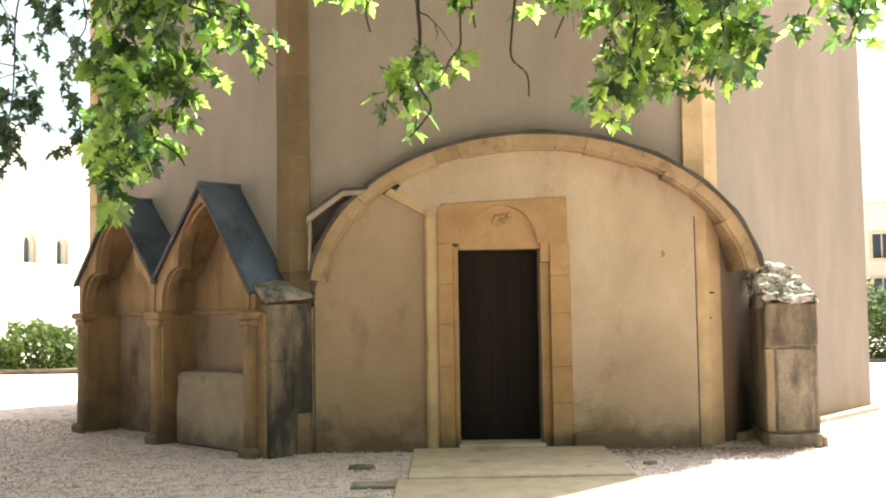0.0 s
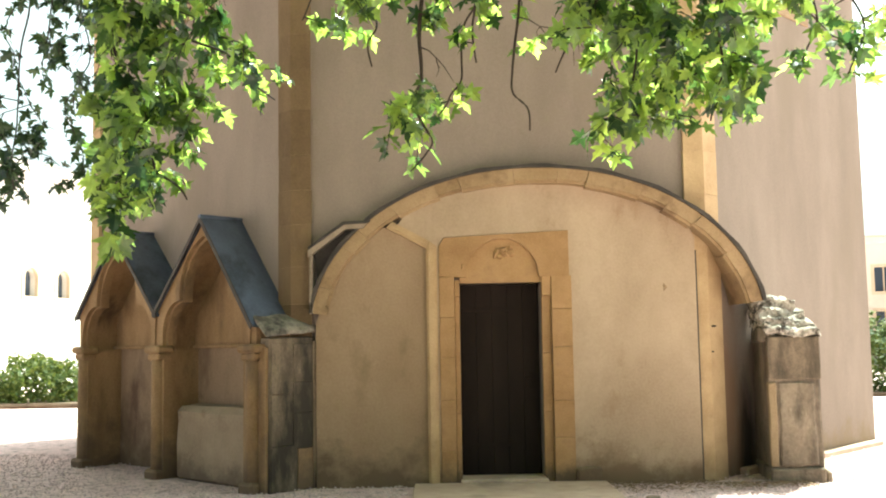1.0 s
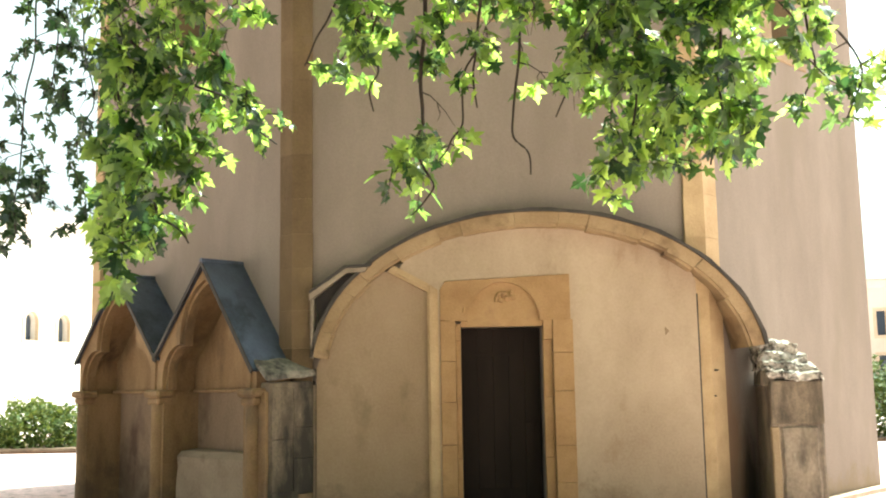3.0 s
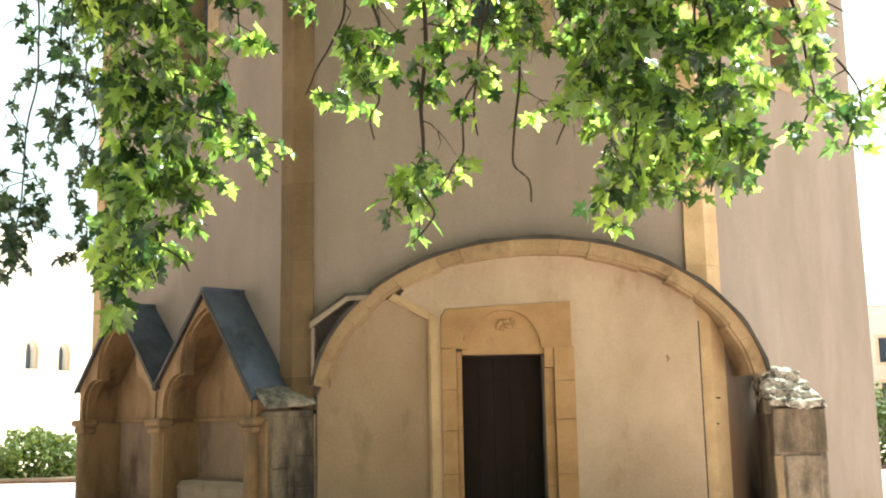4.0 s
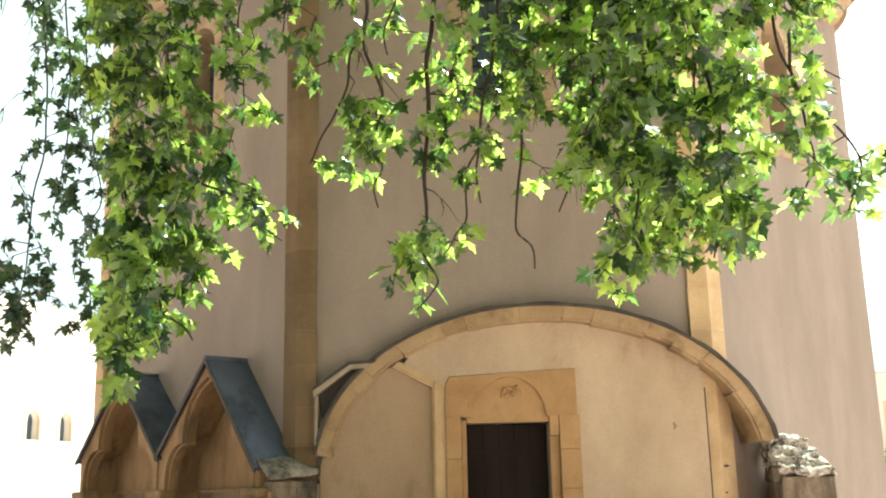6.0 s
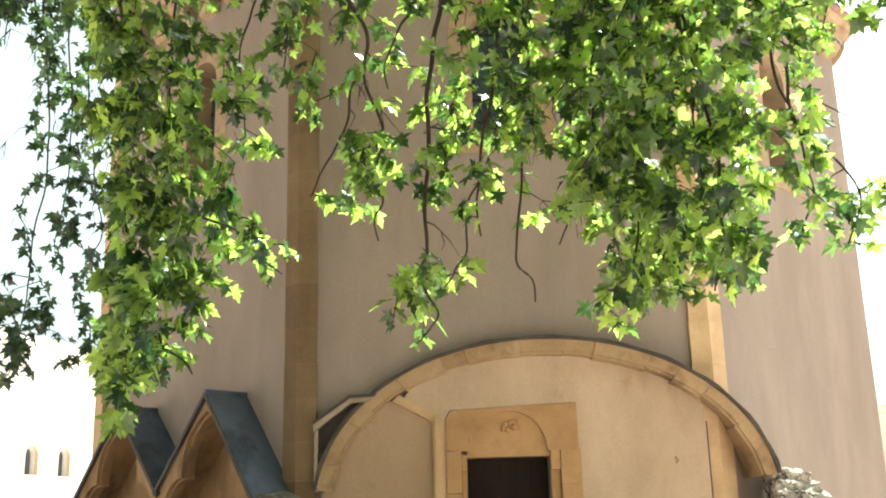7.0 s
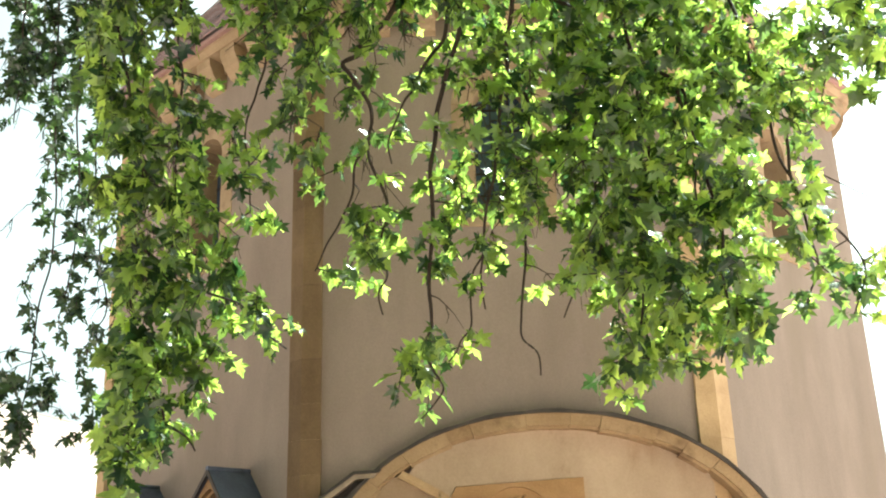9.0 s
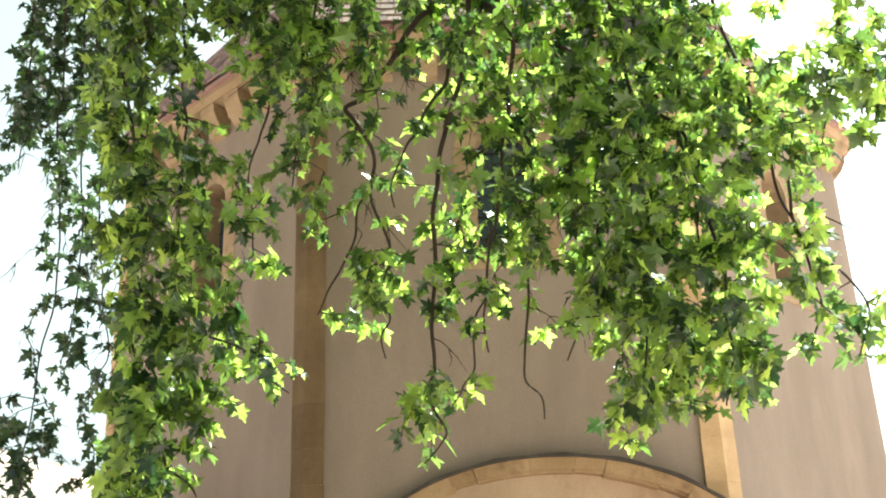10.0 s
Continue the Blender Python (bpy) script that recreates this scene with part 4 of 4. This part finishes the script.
def twig(v, f, a, b, c, r0, r1):
    """A thin bent stem from a over b to c, added to a list of corners and faces."""
    s = len(v)
    for p, q, r in ((a, b - a, r0), (b, c - a, (r0 + r1) / 2), (c, c - b, r1)):
        d = q.normalized() if q.length > 1e-6 else Vector((0, 0, -1))
        u = d.orthogonal().normalized()
        w = d.cross(u)
        v += [tuple(p + u * r), tuple(p + w * r), tuple(p - u * r), tuple(p - w * r)]
    for k in (0, 4):
        f += [(s + k + i, s + k + (i + 1) % 4, s + k + 4 + (i + 1) % 4, s + k + 4 + i) for i in range(4)]


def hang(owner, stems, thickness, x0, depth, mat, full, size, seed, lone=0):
    """Boughs that hang from a crown, and the leafy sprays that branch off them. thickness: leaf cover laid out to fit
    the camera's view,
    0 to 9, in steps of 0.2 m along x from x0 and of 0.2 m downwards from 6.8 m, for boughs 7 m along y; sprays take the
    nearest wood above them."""
    rg = random.Random(seed)
    back = Matrix.Translation(-owner.location)
    woods, nodes, roots = [], [], []
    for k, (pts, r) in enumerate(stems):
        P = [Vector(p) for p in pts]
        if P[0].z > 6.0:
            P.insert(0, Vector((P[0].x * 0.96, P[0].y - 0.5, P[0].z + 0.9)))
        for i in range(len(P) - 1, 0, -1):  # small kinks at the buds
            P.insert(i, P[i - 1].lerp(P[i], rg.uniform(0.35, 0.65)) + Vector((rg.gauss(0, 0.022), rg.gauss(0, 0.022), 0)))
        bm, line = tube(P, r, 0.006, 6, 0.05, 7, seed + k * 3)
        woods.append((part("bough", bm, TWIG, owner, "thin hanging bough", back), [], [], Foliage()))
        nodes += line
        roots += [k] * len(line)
    sprays = []
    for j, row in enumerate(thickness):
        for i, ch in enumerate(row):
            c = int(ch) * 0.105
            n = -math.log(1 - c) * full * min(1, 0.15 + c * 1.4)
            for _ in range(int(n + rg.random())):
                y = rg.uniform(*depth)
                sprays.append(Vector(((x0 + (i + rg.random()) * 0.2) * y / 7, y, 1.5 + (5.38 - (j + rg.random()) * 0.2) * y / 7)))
    sprays.sort(key=lambda p: -p.z)
    at = np.array([tuple(p) for p in nodes])
    for p in sprays:
        d = at - np.array(tuple(p))
        far = np.sqrt(d[:, 0] ** 2 + d[:, 1] ** 2 + d[:, 2] ** 2) + np.where(d[:, 2] < 0.03, 5.0, 0.0)
        q = int(np.argmin(far))
        if far[q] > 0.95:
            continue
        a = Vector(at[q])
        k = roots[q]
        b = a.lerp(p, 0.5) + Vector((rg.gauss(0, 0.03), rg.gauss(0, 0.03), 0.10 * (p - a).length))
        wood, v, f, fol = woods[k]
        twig(v, f, a, b, p, 0.0065, 0.003)
        at = np.vstack((at, [tuple(b), tuple(p)]))
        roots += [k, k]
        along = (p - b).normalized()
        if p.x / p.y < 0.17 and p.z > 3.4 and rg.random() < 0.22:  # a bare forked twig
            for _ in range(3):
                c = p + Vector((rg.gauss(0, 0.07), rg.gauss(0, 0.05), -rg.uniform(0.05, 0.24)))
                twig(v, f, p, p.lerp(c, 0.5) + Vector((rg.gauss(0, 0.02), 0, rg.gauss(0, 0.02))), c, 0.0045, 0.002)
            continue
        turn = rg.uniform(0, 6.28)
        for n in range(7):
            t = n / 6
            g = turn + n * 2.4
            base = p - along * (0.20 * (1 - t)) + Vector((math.cos(g), math.sin(g), rg.uniform(-0.3, 0.3))) * 0.06 * rg.random()
            out = along * 0.4 * t + Vector((math.cos(g), math.sin(g), 0)) * (1.1 - 0.6 * t)
            one = lone > 0 and y_near(p, depth) and rg.random() < 0.4
            lone -= one
            fol.add(rg, base, out, size * rg.uniform(0.55, 1.2) * (1 - 0.25 * t), one)
    for wood, v, f, fol in woods:
        if v:
            me = bpy.data.meshes.new("twig")
            me.from_pydata(v, [], f)
            tagged(part("twig", me, TWIG, wood), kind="stuff")
        if fol.v:
            me = bpy.data.meshes.new("foliage")
            me.from_pydata(fol.v, [], fol.f)
            tagged(part("foliage", me, mat, wood, "lobed green plane leaves"), kind="stuff")
        for m, i in fol.single:
            part("leaf", leaf_meshes[i], None, wood, m=m)


def y_near(p, depth):
    """True in the near third of the hanging boughs."""
    return p.y < depth[0] + (depth[1] - depth[0]) * 0.33


# trunk and limbs
bm, _ = tube([(1.6, -3.2, -0.2), (1.55, -3.1, 1.2), (1.5, -2.9, 3.5), (1.3, -2.3, 6.0)], 0.42, 0.26, 14, 0.05, 5)
part("trunk", bm, BARK, tree, "mottled grey-brown trunk", TREE_INV, smooth=True)
# the last two limbs are added to carry the shading leaf layers
for i, pts in enumerate(([(1.35, -2.5, 5.3), (1.0, 0.0, 7.6), (0.6, 3.5, 8.9), (0.2, 6.6, 7.8)], [(1.4, -2.7, 4.8), (-0.8, 0.5, 7.2), (-2.2, 4.0, 8.4), (-2.7, 7.2, 7.7)],
                         [(1.4, -2.6, 5.0), (2.4, 0.8, 7.4), (2.9, 4.2, 8.5), (2.6, 7.0, 7.6)], [(1.3, -2.3, 5.9), (1.5, -2.6, 8.5), (1.0, -2.0, 11.5)],
                         [(-0.8, 0.5, 7.2), (-3.2, 3.4, 8.6), (-4.6, 7.0, 8.2)], [(0.7, 2.6, 8.6), (0.3, 6.0, 9.6), (0.1, 8.0, 10.0), (-0.2, 9.8, 10.2)], [(-2.0, 3.4, 8.2), (-2.4, 6.5, 9.5), (-2.6, 9.0, 10.0)])):
    bm, _ = tube(pts, 0.15, 0.04, 9, 0.12, 6, i * 5)
    part("limb", bm, BARK, tree, "", TREE_INV, smooth=True)

# bough lines placed from where they stand in the camera's view
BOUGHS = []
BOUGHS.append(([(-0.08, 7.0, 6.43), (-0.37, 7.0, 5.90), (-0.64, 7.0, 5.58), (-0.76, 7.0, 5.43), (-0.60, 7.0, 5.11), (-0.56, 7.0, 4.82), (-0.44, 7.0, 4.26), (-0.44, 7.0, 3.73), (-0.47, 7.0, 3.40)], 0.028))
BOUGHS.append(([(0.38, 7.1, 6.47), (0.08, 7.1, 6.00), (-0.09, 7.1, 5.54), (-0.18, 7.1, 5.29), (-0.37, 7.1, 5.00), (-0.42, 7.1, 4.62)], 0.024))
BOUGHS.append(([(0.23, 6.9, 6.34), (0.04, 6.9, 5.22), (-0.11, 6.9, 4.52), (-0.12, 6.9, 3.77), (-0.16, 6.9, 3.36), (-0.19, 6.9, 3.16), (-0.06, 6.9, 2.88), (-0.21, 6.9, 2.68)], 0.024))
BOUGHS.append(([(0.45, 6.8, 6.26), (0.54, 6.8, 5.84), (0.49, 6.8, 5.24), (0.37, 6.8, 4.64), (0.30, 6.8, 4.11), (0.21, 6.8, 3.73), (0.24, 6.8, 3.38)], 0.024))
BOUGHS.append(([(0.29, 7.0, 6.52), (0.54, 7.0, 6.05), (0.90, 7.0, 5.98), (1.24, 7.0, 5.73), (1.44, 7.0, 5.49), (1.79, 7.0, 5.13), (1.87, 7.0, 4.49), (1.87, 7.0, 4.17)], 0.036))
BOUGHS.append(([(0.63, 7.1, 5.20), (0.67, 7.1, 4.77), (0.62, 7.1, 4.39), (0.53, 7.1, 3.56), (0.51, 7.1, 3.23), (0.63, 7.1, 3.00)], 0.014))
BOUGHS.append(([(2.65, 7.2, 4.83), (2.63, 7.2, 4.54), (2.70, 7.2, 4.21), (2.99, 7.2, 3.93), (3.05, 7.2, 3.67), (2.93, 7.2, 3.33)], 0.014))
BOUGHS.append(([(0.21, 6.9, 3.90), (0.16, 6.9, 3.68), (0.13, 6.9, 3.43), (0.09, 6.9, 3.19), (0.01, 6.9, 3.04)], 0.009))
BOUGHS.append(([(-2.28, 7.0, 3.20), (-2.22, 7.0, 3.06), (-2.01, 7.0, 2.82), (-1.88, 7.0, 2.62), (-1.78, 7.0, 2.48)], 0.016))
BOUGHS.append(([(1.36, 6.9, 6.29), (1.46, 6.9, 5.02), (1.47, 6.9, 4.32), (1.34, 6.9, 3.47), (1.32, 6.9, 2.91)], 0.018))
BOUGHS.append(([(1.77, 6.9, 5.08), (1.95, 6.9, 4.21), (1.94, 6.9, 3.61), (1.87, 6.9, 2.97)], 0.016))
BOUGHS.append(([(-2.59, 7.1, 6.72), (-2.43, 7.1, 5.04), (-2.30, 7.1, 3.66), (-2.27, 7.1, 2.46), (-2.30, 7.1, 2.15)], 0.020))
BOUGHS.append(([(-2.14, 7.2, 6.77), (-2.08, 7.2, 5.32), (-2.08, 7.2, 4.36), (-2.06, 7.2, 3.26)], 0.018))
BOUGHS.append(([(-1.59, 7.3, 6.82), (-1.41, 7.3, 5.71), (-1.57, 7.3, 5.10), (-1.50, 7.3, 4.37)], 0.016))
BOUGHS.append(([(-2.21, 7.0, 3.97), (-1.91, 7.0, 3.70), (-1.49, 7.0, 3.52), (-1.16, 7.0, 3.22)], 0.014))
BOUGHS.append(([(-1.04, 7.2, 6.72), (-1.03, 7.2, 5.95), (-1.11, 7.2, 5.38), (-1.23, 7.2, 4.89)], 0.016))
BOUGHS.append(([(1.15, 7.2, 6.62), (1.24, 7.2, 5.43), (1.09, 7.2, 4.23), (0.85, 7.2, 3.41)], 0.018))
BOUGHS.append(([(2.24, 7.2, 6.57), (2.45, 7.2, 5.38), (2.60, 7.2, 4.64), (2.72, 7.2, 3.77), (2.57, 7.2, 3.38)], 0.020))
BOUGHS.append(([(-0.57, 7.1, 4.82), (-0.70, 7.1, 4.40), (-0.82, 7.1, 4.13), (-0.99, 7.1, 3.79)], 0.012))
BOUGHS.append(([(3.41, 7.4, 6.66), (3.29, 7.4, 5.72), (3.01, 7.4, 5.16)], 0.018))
# leaf cover by cell, set to fit the view at the steepest tilt
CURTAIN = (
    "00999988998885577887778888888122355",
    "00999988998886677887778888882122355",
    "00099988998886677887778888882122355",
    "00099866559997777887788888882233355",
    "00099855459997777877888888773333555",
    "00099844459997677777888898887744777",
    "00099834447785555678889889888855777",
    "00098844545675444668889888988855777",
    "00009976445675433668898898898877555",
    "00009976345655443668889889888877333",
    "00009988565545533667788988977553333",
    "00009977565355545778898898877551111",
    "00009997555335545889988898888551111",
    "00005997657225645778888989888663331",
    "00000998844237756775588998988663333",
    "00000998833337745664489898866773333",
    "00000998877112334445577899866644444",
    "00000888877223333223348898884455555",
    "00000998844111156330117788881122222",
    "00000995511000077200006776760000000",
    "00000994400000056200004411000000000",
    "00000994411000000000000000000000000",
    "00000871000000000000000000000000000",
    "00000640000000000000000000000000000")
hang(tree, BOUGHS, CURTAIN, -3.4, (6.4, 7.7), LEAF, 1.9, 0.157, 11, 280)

# a tree further off to the side, against the sky; its leaf colour holds shade
side_tree = tagged(empty("far_tree", pose(-8.6, 6.2, 0)), "tree with hanging boughs against the sky, leaves coloured as in shade", "tree")
SIDE_INV = Matrix.Translation((8.6, -6.2, 0))
bm, _ = tube([(-8.6, 6.2, -0.2), (-8.5, 6.3, 2.0), (-8.3, 6.6, 4.5), (-8.0, 7.0, 7.5), (-7.7, 7.2, 10.0)], 0.32, 0.07, 12, 0.08, 5)
part("trunk", bm, BARK, side_tree, "grey-brown trunk", SIDE_INV, smooth=True)
for i, pts in enumerate(([(-8.3, 6.6, 4.6), (-6.6, 7.8, 7.4), (-5.0, 8.6, 8.6), (-3.6, 9.0, 8.2)], [(-8.2, 6.8, 5.6), (-7.0, 8.0, 8.0), (-5.4, 9.4, 9.4)], [(-8.2, 6.7, 5.4), (-9.6, 6.0, 7.8), (-10.6, 5.4, 8.6)])):
    bm, _ = tube(pts, 0.11, 0.03, 8, 0.12, 6, i * 3)
    part("limb", bm, BARK, side_tree, "", SIDE_INV, smooth=True)
# these boughs and their leaf cover are likewise fitted to the camera's view
SIDE_BOUGHS = [([(-4.12, 8.6, 7.87), (-4.04, 8.6, 6.75), (-4.04, 8.6, 5.83)], 0.014), ([(-3.68, 8.8, 7.99), (-3.48, 8.8, 5.90), (-3.42, 8.8, 4.75), (-3.50, 8.8, 4.00)], 0.014),
               ([(-3.52, 9.0, 8.13), (-3.45, 9.0, 6.63), (-3.38, 9.0, 5.27), (-3.17, 9.0, 4.15), (-3.24, 9.0, 3.72)], 0.014), ([(-3.70, 8.5, 6.99), (-3.51, 8.5, 4.64), (-3.59, 8.5, 3.62), (-3.60, 8.5, 2.86)], 0.012)]
SIDE_CURTAIN = ("89900", "89900", "99990", "99990", "99990", "99990", "99880", "99880", "88880", "44660", "13770", "01770", "11770", "11480", "01376", "01376", "11376", "12466", "34433", "56643", "77744", "77744")
hang(side_tree, SIDE_BOUGHS, SIDE_CURTAIN, -3.4, (8.3, 9.3), SHADED_LEAF, 2.6, 0.135, 31)
rg = random.Random(77)
V = Foliage()
for i in range(1700):
    a, e = rg.uniform(0, 2 * math.pi), math.asin(rg.uniform(-0.5, 1))
    q = Vector((math.cos(a) * math.cos(e), math.sin(a) * math.cos(e), math.sin(e)))
    p = Vector((-8.4, 6.6, 9.4)) + Vector((q.x * 3.0, q.y * 2.4, q.z * 3.0)) * (0.85 + 0.4 * noise.noise(q * 2.5)) * rg.uniform(0.5, 1.0)
    V.add(rg, p, q, rg.uniform(0.16, 0.28))
me = bpy.data.meshes.new("crown")
me.from_pydata(V.v, [], V.f)
tagged(part("crown", me, SHADED_LEAF, side_tree, "leafy crown in the same shade-dark leaf colour", SIDE_INV), kind="stuff")

# the unseen crown above, thickened to block sky and sun
V = Foliage()
for i in range(13000):
    a, e = rg.uniform(0, 2 * math.pi), math.asin(rg.uniform(-0.25, 1))
    q = Vector((math.cos(a) * math.cos(e), math.sin(a) * math.cos(e), math.sin(e)))
    lump = 0.85 + 0.4 * noise.noise(q * 2.5)
    p = Vector((-0.9, 0.4, 8.8)) + Vector((q.x * 6.0, q.y * 6.0, q.z * 4.2)) * lump * rg.uniform(0.55, 1.0)
    if p.z < 5.6 or math.atan2(p.z - 1.5, max(p.y, 0.1)) < radians(40):
        continue
    V.add(rg, p, q, rg.uniform(0.2, 0.32))
# unseen leaf layer added to keep sky light off the chapel front
for i in range(7000):
    p = Vector((rg.uniform(-6.0, 3.8), rg.uniform(2.5, 6.7), rg.uniform(7.3, 10.8)))
    if math.atan2(p.z - 1.5, p.y) > radians(40) and noise.noise(p * 0.9) > -0.25:
        V.add(rg, p, Vector((rg.gauss(0, 1), rg.gauss(0, 1), 0.2)), rg.uniform(0.18, 0.28))
# unseen leaf layer added to shade the left boughs and the upper wall
for i in range(3200):
    p = Vector((rg.uniform(-4.0, 1.2), rg.uniform(7.4, 10.2), 0))
    p.z = 9.6 + 0.6 * noise.noise(p * 1.1) + rg.uniform(-0.5, 0.9)
    if math.atan2(p.z - 1.5, p.y) > radians(39) and noise.noise(p * 1.6) > -0.3:
        V.add(rg, p, Vector((rg.gauss(0, 1), rg.gauss(0, 1), 0.2)), rg.uniform(0.15, 0.24))
me = bpy.data.meshes.new("crown")
me.from_pydata(V.v, [], V.f)
tagged(part("crown", me, LEAF, tree, "broad leafy crown out of view, added to block light", TREE_INV), kind="stuff")
